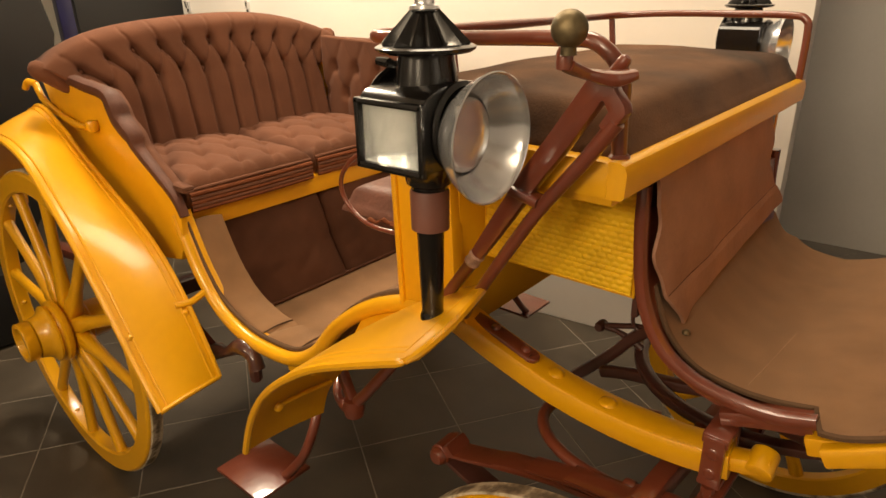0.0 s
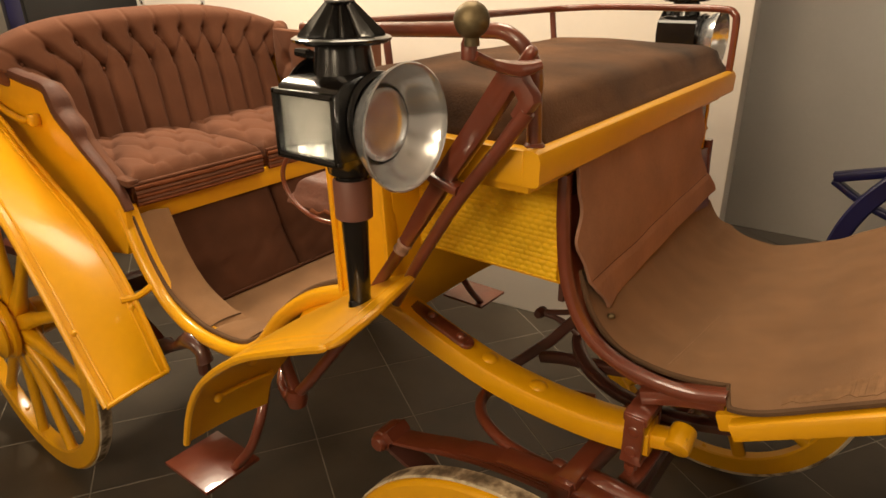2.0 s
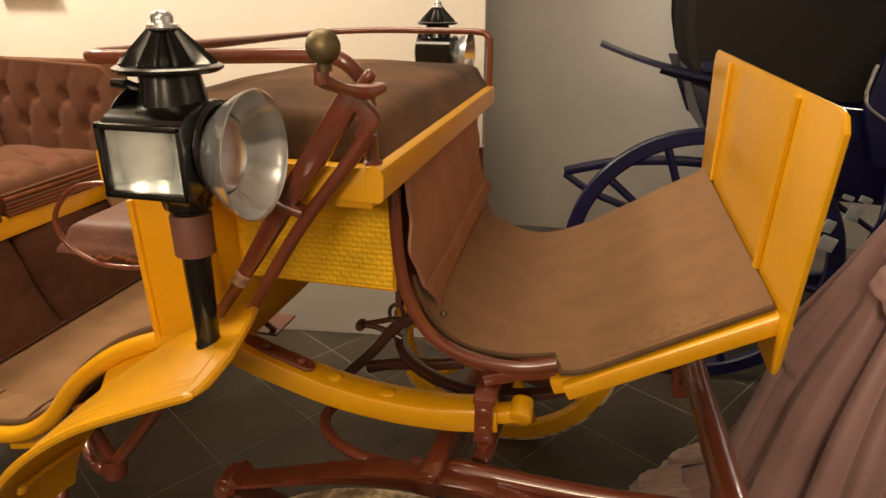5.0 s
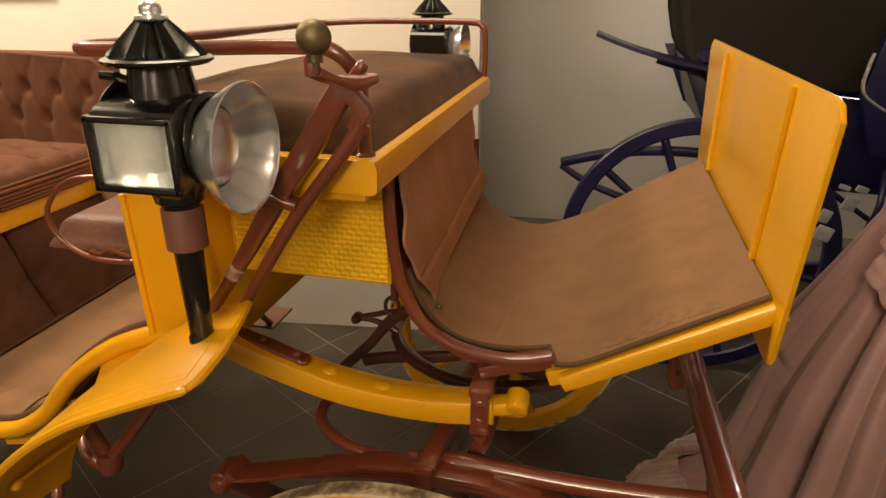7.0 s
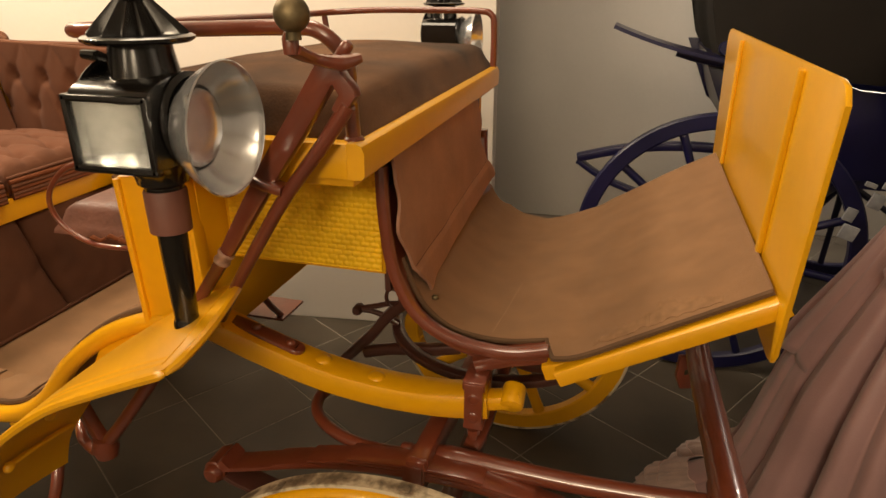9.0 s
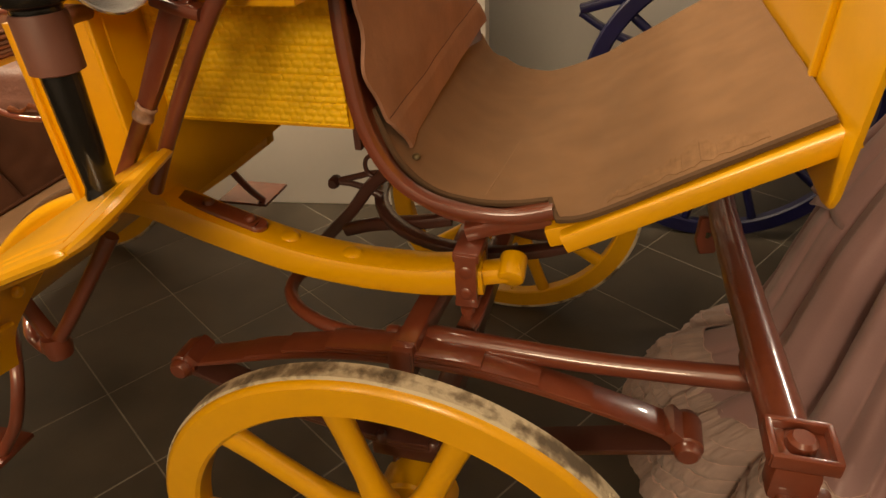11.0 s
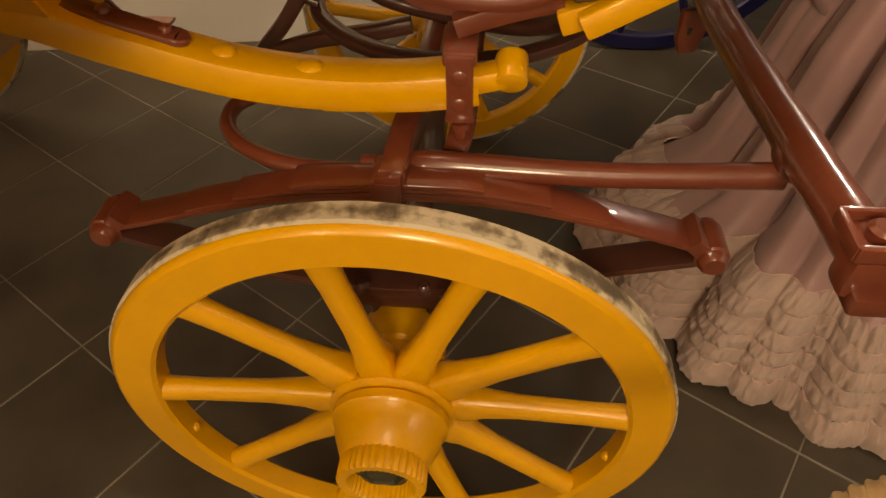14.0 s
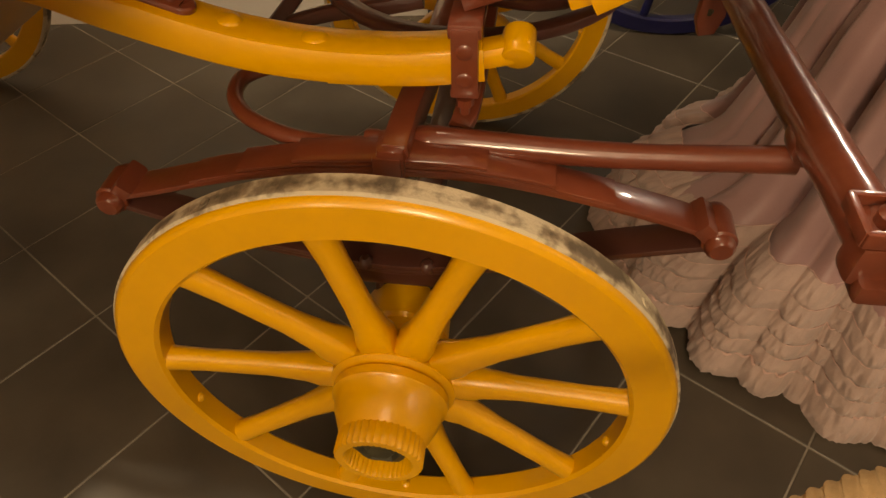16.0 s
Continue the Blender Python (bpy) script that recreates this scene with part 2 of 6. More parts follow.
def sweep(path, section, up=(0, 0, 1), closed=False, scale=None, bm=None, caps=True):
    """Sweeps a closed 2D section (side, up) along a path; side lies square to the path and to up."""
    bm = bm or bmesh.new()
    n = len(path)
    rings = []
    up = Vector(up)
    for i in range(n):
        if closed:
            t = path[(i + 1) % n] - path[i - 1]
        else:
            t = path[min(i + 1, n - 1)] - path[max(i - 1, 0)]
        t.normalize()
        side = t.cross(up)
        if side.length < 1e-4:
            side = t.cross(Vector((0.3, 1, 0.1)))
        side.normalize()
        u = side.cross(t).normalized()
        s = scale[i] if scale is not None else 1.0
        rings.append([bm.verts.new(path[i] + side * a * s + u * b * s) for a, b in section])
    k = len(section)
    for i in range(n if closed else n - 1):
        r0, r1 = rings[i], rings[(i + 1) % n]
        for j in range(k):
            bm.faces.new((r0[j], r0[(j + 1) % k], r1[(j + 1) % k], r1[j]))
    if caps and not closed:
        bm.faces.new(rings[0][::-1])
        bm.faces.new(rings[-1])
    return bm


def ring(r, n=12):
    return [(r * math.cos(2 * math.pi * i / n), r * math.sin(2 * math.pi * i / n)) for i in range(n)]


def bar_section(w, h, b=0.004):
    """A rectangle with clipped corners, w across and h high."""
    x, y = w / 2, h / 2
    b = min(b, x * 0.9, y * 0.9)
    c = b * 0.3
    return [(x, y - b), (x - c, y - c), (x - b, y), (-x + b, y), (-x + c, y - c), (-x, y - b), (-x, -y + b), (-x + c, -y + c), (-x + b, -y), (x - b, -y), (x - c, -y + c), (x, -y + b)]


def tube(pts, r, n=12, steps=8, closed=False, scale=None, bm=None):
    path = smooth_path(pts, steps, closed)
    if scale is not None:
        xs = np.linspace(0, 1, len(scale))
        scale = np.interp(np.linspace(0, 1, len(path)), xs, scale)
    return sweep(path, ring(r, n), (0.13, 0.21, 0.97), closed, scale, bm)


def beam(pts, w, h, up=(0, 0, 1), steps=8, b=0.004, scale=None, bm=None):
    path = smooth_path(pts, steps)
    if scale is not None:
        scale = np.interp(np.linspace(0, 1, len(path)), np.linspace(0, 1, len(scale)), scale)
    return sweep(path, bar_section(w, h, b), up, False, scale, bm)


AXES = {"z": Matrix.Identity(4), "y": Matrix.Rotation(radians(-90), 4, "X"), "x": Matrix.Rotation(radians(90), 4, "Y")}


def lathe(profile, seg=32, m=None, flute=0, depth=0.0, bm=None, crisp=False):
    """Turns (radius, height) about z; flute: lobes round the rim, depth: how deep, as a share of the radius."""
    bm = bm or bmesh.new()
    m = m or Matrix.Identity(4)
    rings = []
    for r, z in profile:
        if r < 1e-5:
            rings.append([bm.verts.new(m @ Vector((0, 0, z)))])
            continue
        row = []
        for i in range(seg):
            a = 2 * math.pi * i / seg
            k = r * (1 - depth * (abs(math.sin(flute * a / 2)) ** 0.8 if crisp else 0.5 - 0.5 * math.cos(flute * a))) if flute else r
            row.append(bm.verts.new(m @ Vector((k * math.cos(a), k * math.sin(a), z))))
        rings.append(row)
    for r0, r1 in zip(rings, rings[1:]):
        if len(r0) == 1 and len(r1) == 1:
            continue
        for i in range(seg):
            j = (i + 1) % seg
            if len(r0) == 1:
                bm.faces.new((r0[0], r1[j], r1[i]))
            elif len(r1) == 1:
                bm.faces.new((r0[i], r0[j], r1[0]))
            else:
                bm.faces.new((r0[i], r0[j], r1[j], r1[i]))
    return bm


def block(size, centre=(0, 0, 0), bevel=0.004, m=None, segs=2, bm=None):
    b2 = bmesh.new()
    bmesh.ops.create_cube(b2, size=1.0)
    for v in b2.verts:
        v.co = Vector((v.co.x * size[0], v.co.y * size[1], v.co.z * size[2]))
    if bevel:
        bmesh.ops.bevel(b2, geom=b2.edges[:], offset=bevel, segments=segs, affect="EDGES", profile=0.6)
    mm = Matrix.Translation(centre) @ (m or Matrix.Identity(4))
    bmesh.ops.transform(b2, matrix=mm, verts=b2.verts)
    if bm is None:
        return b2
    tmp = bpy.data.meshes.new("tmp")
    b2.to_mesh(tmp)
    b2.free()
    bm.from_mesh(tmp)
    bpy.data.meshes.remove(tmp)
    return bm


def plate(outline, thick, m, bevel=0.003):
    """A flat plate from a 2D outline, in the pose m (outline in its xy)."""
    bm = bmesh.new()
    f = bm.faces.new([bm.verts.new((x, y, -thick / 2)) for x, y in outline])
    ext = bmesh.ops.extrude_face_region(bm, geom=[f])
    bmesh.ops.translate(bm, vec=(0, 0, thick), verts=[v for v in ext["geom"] if isinstance(v, bmesh.types.BMVert)])
    if bevel:
        edges = [e for e in bm.edges if abs(e.verts[0].co.z - e.verts[1].co.z) < 1e-6]
        bmesh.ops.bevel(bm, geom=edges, offset=bevel, segments=2, affect="EDGES", profile=0.6)
    bmesh.ops.transform(bm, matrix=m, verts=bm.verts)
    return bm


def sheet(fn, nu, nv, thick=0.0, closed_u=False):
    """A surface from fn(u, v), u and v in 0..1, with an underside thick below it."""
    us = np.linspace(0, 1, nu + 1)
    vs = np.linspace(0, 1, nv + 1)
    top = [[Vector(fn(u, v)) for v in vs] for u in us]
    bm = bmesh.new()
    tv = [[bm.verts.new(p) for p in row] for row in top]
    for i in range(nu):
        for j in range(nv):
            bm.faces.new((tv[i][j], tv[i + 1][j], tv[i + 1][j + 1], tv[i][j + 1]))
    if thick:
        lo = []
        for i in range(nu + 1):
            row = []
            for j in range(nv + 1):
                du = top[min(i + 1, nu)][j] - top[max(i - 1, 0)][j]
                dv = top[i][min(j + 1, nv)] - top[i][max(j - 1, 0)]
                nrm = du.cross(dv)
                nrm = nrm.normalized() if nrm.length > 1e-9 else Vector((0, 0, 1))
                row.append(bm.verts.new(top[i][j] - nrm * thick))
            lo.append(row)
        for i in range(nu):
            for j in range(nv):
                bm.faces.new((lo[i][j], lo[i][j + 1], lo[i + 1][j + 1], lo[i + 1][j]))
        for i in range(nu):
            bm.faces.new((tv[i][0], lo[i][0], lo[i + 1][0], tv[i + 1][0]))
            bm.faces.new((tv[i][nv], tv[i + 1][nv], lo[i + 1][nv], lo[i][nv]))
        for j in range(nv):
            bm.faces.new((tv[0][j], tv[0][j + 1], lo[0][j + 1], lo[0][j]))
            bm.faces.new((tv[nu][j], lo[nu][j], lo[nu][j + 1], tv[nu][j + 1]))
    return bm


def dome_bolt(place, axis="y", r=0.012, h=0.005, sign=-1, bm=None):
    m = Matrix.Translation(place) @ (AXES[axis] if sign > 0 else AXES[axis] @ Matrix.Rotation(math.pi, 4, "X"))
    return lathe([(r, -0.002), (r, h * 0.2), (r * 0.85, h * 0.7), (r * 0.5, h), (0, h)], 14, m, bm=bm)


def along(pts, t):
    """The place at the share t of a polyline."""
    p = [Vector(q) for q in pts]
    ls = [(b - a).length for a, b in zip(p, p[1:])]
    d = t * sum(ls)
    for a, b, l in zip(p, p[1:], ls):
        if d <= l:
            return a.lerp(b, d / l)
        d -= l
    return p[-1]


# ---- the room ----
GRID_O, GRID_A, TILE = Vector((-0.872, 0.206, 0)), radians(-31.99), 0.333
part("floor", block((9.0, 8.0, 0.1), (-0.6, 0.2, -0.0512), 0), GROUT)
floor = bpy.data.objects["floor"]
tagged(floor, "dark slate-grey square tile floor with thin grout lines", "floor", kind="structure")


def wall(name, a, b, z0, z1, thick, mat, label):
    a, b = Vector((*a, 0)), Vector((*b, 0))
    d = b - a
    m = Matrix.Translation((a + b) / 2 + Vector((0, 0, (z0 + z1) / 2))) @ Matrix.Rotation(math.atan2(d.y, d.x), 4, "Z")
    ob = part(name, block((d.length, thick, z1 - z0), (0, 0, 0), 0.004), mat, m=m)
    return tagged(ob, label, "wall", kind="structure")


CEIL = 2.9
wall("wall_north", (-4.9, 0.655), (-0.235, 1.262), 0, CEIL, 0.18, PLASTER, "cream painted plaster wall, bare")
wall("wall_recess", (-1.6, 2.75), (3.9, 2.95), 0, CEIL, 0.15, GREYWALL, "grey painted wall of the shaded recess")
wall("wall_recess_side", (-1.6, 1.2), (-1.6, 2.75), 0, CEIL, 0.15, GREYWALL, "grey painted side wall of the recess")
wall("wall_east", (3.9, -3.8), (3.9, 3.0), 0, CEIL, 0.15, GREYWALL, "plain painted end wall")
wall("wall_west", (-4.95, -3.8), (-4.95, 0.7), 0, CEIL, 0.15, PLASTER, "plain painted end wall")
wall("wall_south", (-4.95, -3.8), (3.9, -3.8), 0, CEIL, 0.15, PLASTER, "plain painted wall behind the visitors")
tagged(part("ceiling", block((9.0, 7.2, 0.12), (-0.5, -0.4, CEIL + 0.06), 0), PLASTER), "plain white painted ceiling", "ceiling", kind="structure")

# ---- the yellow carriage ----
carriage = thing("horse_carriage", "yellow open carriage with red-brown ironwork and brown cloth seats", "carriage")


def loop_profile(r0, r1, y0, y1, b):
    """A closed ring section between two radii and two faces, with clipped corners."""
    p = [(r1 - b, y0), (r1, y0 + b), (r1, y1 - b), (r1 - b, y1), (r0 + b, y1), (r0, y1 - b), (r0, y0 + b), (r0 + b, y0)]
    return p + p[:1]


def spoke_mesh(r0, r1, w, dish):
    """A shaved spoke, square and wide at the hub, oval further out, leaning outwards by dish."""
    bm = bmesh.new()
    rows = []
    for t, a, b, e in ((0, 1.0, 1.1, 0.35), (0.10, 1.1, 1.1, 0.35), (0.19, 1.12, 1.08, 0.4), (0.26, 0.98, 0.98, 0.65), (0.45, 0.86, 0.84, 0.9), (0.8, 0.82, 0.8, 0.95), (0.95, 0.86, 0.85, 0.9), (1.0, 0.9, 0.9, 0.9)):
        z = r0 + (r1 - r0) * t
        row = []
        for i in range(12):
            q = 2 * math.pi * (i + 0.5) / 12
            row.append(bm.verts.new((w / 2 * a * math.copysign(abs(math.cos(q)) ** e, math.cos(q)), dish * (1 - t) + w * 0.42 * b * math.copysign(abs(math.sin(q)) ** e, math.sin(q)), z)))
        rows.append(row)
    for r, s in zip(rows, rows[1:]):
        for i in range(12):
            bm.faces.new((r[i], r[(i + 1) % 12], s[(i + 1) % 12], s[i]))
    bmesh.ops.recalc_face_normals(bm, faces=bm.faces)
    me = bpy.data.meshes.new("spoke")
    bm.to_mesh(me)
    bm.free()
    me.polygons.foreach_set("use_smooth", [True] * len(me.polygons))
    me.materials.append(YELLOW)
    return me


WHEEL_MESH = {}


def wheel(name, centre, R, felloe, width, spokes, phase, hub, end, w, s, knurl, dish):
    """A spoked wheel with its axle along y; s: -1 on the side of the visitors, 1 on the far side."""
    m = Matrix.Translation(centre) @ (Matrix.Identity(4) if s < 0 else Matrix.Rotation(math.pi, 4, "Z"))
    if name not in WHEEL_MESH:
        h = width / 2
        r0, r1 = R - 0.009 - felloe, R - 0.003
        face = [(r1 - 0.008, -h), (r1 - 0.003, -h + 0.0025), (r1, -h + 0.008), (r1 - 0.004, h - 0.002), (r0 + 0.006, h), (r0 + 0.001, h - 0.004), (r0, 0.0), (r0 + 0.001, -h + 0.005), (r0 + 0.006, -h)]
        rim = part(name, lathe(face + face[:1], 96, AXES["y"]), YELLOW, carriage, "yellow spoked wooden wheel with an iron tyre", m)
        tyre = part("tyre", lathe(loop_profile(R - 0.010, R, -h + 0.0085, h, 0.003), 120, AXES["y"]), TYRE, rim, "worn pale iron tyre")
        for q in (4, 52, 130, 205, 290, 333):
            mb = Matrix.Rotation(radians(q), 4, "Y") @ Matrix.Translation((0, 0.003, R))
            part("tyre_rivet", lathe([(0.0065, -0.003), (0.0065, 0.0008), (0.005, 0.0014), (0.0035, 0.0006), (0, 0.0006)], 12, mb), TYRE, tyre)
        prof = [(r, -t) for t, r in hub]
        hb = part("hub", lathe(prof, 40, AXES["y"]), YELLOW, rim)
        t1, r1 = end
        cap = [(r1 * 0.98, -(t1 - 0.03)), (r1, -(t1 - 0.027)), (r1, -(t1 - 0.002)), (r1 * 0.97, -t1), (r1 * 0.80, -t1), (r1 * 0.76, -(t1 - 0.004)), (r1 * 0.74, -(t1 - 0.05)), (0, -(t1 - 0.05))]
        part("hub_cap", lathe(cap, 120, AXES["y"], 40 if knurl else 0, 0.05), YELLOW, rim, "ribbed yellow hub cap, open at the end" if knurl else "plain open hub end")
        gr = [(r1 * 0.735, -(t1 - 0.02)), (r1 * 0.5, -(t1 - 0.014)), (r1 * 0.42, -(t1 - 0.02)), (r1 * 0.3, -(t1 - 0.013)), (0, -(t1 - 0.016))]
        part("axle_nut", lathe(gr, 24, AXES["y"], 6, 0.15), DARK_IRON, rim, "greasy dark axle nut inside the hub")
        sm = spoke_mesh(0.055, R - 0.009 - felloe + 0.004, w, dish)
        turns = phase if isinstance(phase, tuple) else [phase + 360 / spokes * k for k in range(spokes)]
        for a in turns:
            part("spoke", sm, None, rim, "", Matrix.Rotation(radians(a), 4, "Y"))
        for k in range(spokes // 2):
            a = radians((turns[2 * k] + turns[2 * k + 1]) / 2)
            r = R - 0.009 - felloe
            part("rim_bolt", lathe([(0.008, -0.002), (0.007, 0.003), (0.003, 0.006), (0, 0.006)], 10, Matrix.Rotation(a, 4, "Y") @ Matrix.Translation((0, 0, r)) @ Matrix.Rotation(math.pi, 4, "X")), YELLOW, rim)
        WHEEL_MESH[name] = rim
        return rim
    return copy_thing(WHEEL_MESH[name], m)


FHUB = [(-0.145, 0.0), (-0.145, 0.057), (-0.139, 0.063), (-0.085, 0.066), (-0.08, 0.060), (-0.06, 0.060), (-0.056, 0.065), (-0.020, 0.066), (-0.016, 0.082), (-0.010, 0.086), (0.000, 0.0855), (0.004, 0.079), (0.0065, 0.0735), (0.010, 0.079), (0.022, 0.0785), (0.027, 0.073), (0.044, 0.070), (0.057, 0.064), (0.070, 0.0585), (0.076, 0.054), (0.076, 0.0)]
RHUB = [(-0.095, 0.0), (-0.095, 0.050), (-0.09, 0.056), (-0.045, 0.058), (-0.036, 0.070), (0.026, 0.072), (0.028, 0.090), (0.034, 0.093), (0.042, 0.092), (0.046, 0.082), (0.052, 0.080), (0.056, 0.085), (0.062, 0.085), (0.066, 0.074), (0.072, 0.070), (0.078, 0.064), (0.10, 0.058), (0.104, 0.05), (0.104, 0.0)]
for s in (-1, 1):
    wheel("front_wheel", ((0 if s < 0 else -0.02), s * 0.574 if s < 0 else 0.56, 0.3695), 0.369, 0.052, 0.040, 10, (-124, -85, -46, -10, 21, 53, 85, 125, 162, 199), FHUB, (0.104, 0.057), 0.044, s, True, 0.024)
for s in (-1, 1):
    wheel("rear_wheel", (-1.67, s * 0.616, 0.47), 0.47, 0.056, 0.042, 12, 8, RHUB, (0.135, 0.058), 0.042, s, False, 0.0)


# undercarriage
def front_axle():
    bm = beam([(0, -0.50, 0.37), (0, -0.42, 0.40), (0, -0.2, 0.40), (0, 0.2, 0.40), (0, 0.42, 0.40), (0, 0.50, 0.37)], 0.045, 0.05)
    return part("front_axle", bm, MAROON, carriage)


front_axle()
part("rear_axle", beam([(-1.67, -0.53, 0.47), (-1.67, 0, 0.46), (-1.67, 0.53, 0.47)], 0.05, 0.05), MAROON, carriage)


def leaf(pts, y, w, t, ends=0.0):
    return beam([(x, y, z) for x, z in pts], w, t, b=0.0019, steps=6)


def front_spring(s):
    y = s * 0.46
    top = [(-0.352, 0.605), (-0.30, 0.618), (-0.19, 0.650), (-0.10, 0.668), (0.0, 0.676), (0.09, 0.675), (0.17, 0.664), (0.25, 0.646), (0.32, 0.627), (0.376, 0.608)]
    spring = part("front_spring", leaf(top, y, 0.046, 0.0075), OXIDE, carriage, "red-brown elliptic leaf spring")
    for k, cut in enumerate((0.84, 0.68, 0.50, 0.30)):
        d = 0.0054 * (k + 1)
        pts = [(x * cut, z) for x, z in top]
        pts = [(x, np.interp(x, [p[0] for p in top], [p[1] for p in top]) + d - 0.006) for x, z in pts]
        part("spring_leaf", leaf(pts, y, 0.0452 - 0.0014 * k, 0.0050), OXIDE, spring)
    low = [(-0.352, 0.596), (-0.29, 0.574), (-0.15, 0.538), (0.0, 0.516), (0.15, 0.538), (0.29, 0.574), (0.376, 0.596)]
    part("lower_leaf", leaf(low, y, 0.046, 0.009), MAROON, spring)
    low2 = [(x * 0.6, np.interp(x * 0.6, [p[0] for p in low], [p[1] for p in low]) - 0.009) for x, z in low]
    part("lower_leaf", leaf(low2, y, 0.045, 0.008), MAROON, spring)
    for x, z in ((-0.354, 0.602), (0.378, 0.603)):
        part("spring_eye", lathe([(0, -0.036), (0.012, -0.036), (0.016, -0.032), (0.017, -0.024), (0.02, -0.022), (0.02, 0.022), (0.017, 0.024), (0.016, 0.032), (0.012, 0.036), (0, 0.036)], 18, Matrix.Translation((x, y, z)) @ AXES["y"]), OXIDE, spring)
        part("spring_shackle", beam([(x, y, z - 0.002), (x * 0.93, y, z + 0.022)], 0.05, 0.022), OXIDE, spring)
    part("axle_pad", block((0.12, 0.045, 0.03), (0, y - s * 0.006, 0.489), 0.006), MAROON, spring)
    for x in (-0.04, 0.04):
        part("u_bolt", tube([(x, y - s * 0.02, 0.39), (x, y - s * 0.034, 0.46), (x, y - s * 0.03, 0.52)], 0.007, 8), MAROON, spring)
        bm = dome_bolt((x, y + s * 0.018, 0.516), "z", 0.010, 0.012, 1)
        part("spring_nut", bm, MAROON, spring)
    part("spring_clip", block((0.034, 0.056, 0.06), (0.004, y, 0.670), 0.006), OXIDE, spring)
    return spring


for s in (-1, 1):
    front_spring(s)

# turning gear: bolster, ring, rods and the splinter bar
part("bolster", beam([(0.012, -0.475, 0.690), (0.015, -0.40, 0.694), (0.03, -0.2, 0.70), (0.03, 0.2, 0.70), (0.012, 0.475, 0.69)], 0.030, 0.042), OXIDE, carriage)
part("bolster_head", block((0.034, 0.036, 0.05), (0.008, -0.468, 0.684), 0.010), OXIDE, carriage)
part("bolster_plate", beam([(0.075, -0.40, 0.68), (0.085, -0.30, 0.70), (0.085, 0.3, 0.70)], 0.03, 0.012), OXIDE, carriage)
for z, r, y0 in ((0.718, 0.226, -0.03),):
    pts = [(0.06 + r * math.cos(a), y0 + r * math.sin(a), z) for a in np.linspace(0, 2 * math.pi, 40, endpoint=False)]
    part("turning_ring", sweep([Vector(p) for p in pts], bar_section(0.026, 0.016, 0.004), closed=True), MAROON, carriage)
for s in (-1, 1):
    y = s
    part("side_rod", tube([(0.03, y * 0.428, 0.682), (0.07, y * 0.432, 0.686), (0.25, y * 0.434, 0.682), (0.44, y * 0.434, 0.690)], 0.0155, 14, scale=[1.1, 1.15, 1.0, 0.95, 1.05]), OXIDE, carriage)
    part("rod_flange", block((0.055, 0.036, 0.026), (0.050, y * 0.43, 0.676), 0.006), OXIDE, carriage)
    part("rear_hoop", tube([(-0.005, y * 0.424, 0.672), (-0.06, y * 0.431, 0.672), (-0.127, y * 0.425, 0.675), (-0.185, y * 0.40, 0.681), (-0.215, y * 0.36, 0.684), (-0.215, y * 0.31, 0.682), (-0.17, y * 0.26, 0.672), (-0.06, y * 0.22, 0.668)], 0.0105, 12), OXIDE, carriage)
    part("hoop_collar", lathe([(0, -0.009), (0.0112, -0.009), (0.0126, -0.006), (0.0126, 0.006), (0.0112, 0.009), (0, 0.009)], 16, Matrix.Translation((-0.024, y * 0.426, 0.678)) @ AXES["x"]), OXIDE, carriage)

bar_pts = [(0.450, -0.600, 0.739), (0.451, -0.52, 0.731), (0.45, -0.43, 0.722), (0.448, -0.2, 0.702), (0.446, 0.0, 0.692), (0.448, 0.2, 0.70), (0.45, 0.43, 0.714), (0.447, 0.60, 0.722)]
bar_path = smooth_path(bar_pts, 18)
bar = part("splinter_bar", sweep(bar_path, [(a, b * 1.06) for a, b in ring(0.0235, 20)], (0.13, 0.21, 0.97), scale=[1 + 0.035 * noise.noise((p.y * 22, 3.3, 0)) + 0.02 * noise.noise((p.y * 70, 1.3, 0)) for p in bar_path]), OXIDE, carriage, "glossy red-brown splinter bar")
for s in (-1, 1):
    part("bar_end", block((0.046, 0.034, 0.046), (0.449, s * 0.610, 0.731), 0.009), OXIDE, bar)
    part("bar_foot", block((0.052, 0.030, 0.022), (0.460, s * 0.624, 0.710), 0.006), OXIDE, bar)
    bk = part("trace_bracket", plate([(-0.03, -0.025), (0.03, -0.025), (0.03, 0.025), (-0.03, 0.025)], 0.006, Matrix.Translation((0.452, s * 0.60, 0.757)), 0.002), OXIDE, bar)
    for dx, dy, sx, sy in ((0, 0.024, 0.06, 0.007), (0, -0.024, 0.06, 0.007), (0.028, 0, 0.007, 0.05), (-0.028, 0, 0.007, 0.05)):
        part("bracket_lip", block((sx, sy, 0.016), (0.452 + dx, s * 0.60 + dy, 0.763), 0.002), OXIDE, bar)
    part("bracket_bolt", lathe([(0.014, 0), (0.014, 0.010), (0.010, 0.014), (0, 0.014)], 16, Matrix.Translation((0.452, s * 0.60, 0.760))), OXIDE, bar)
    part("bar_boss", lathe([(0, -0.02), (0.024, -0.018), (0.026, -0.01), (0.026, 0.01), (0.024, 0.018), (0, 0.02)], 18, Matrix.Translation((0.45, s * 0.43, 0.714)) @ AXES["y"]), OXIDE, bar)
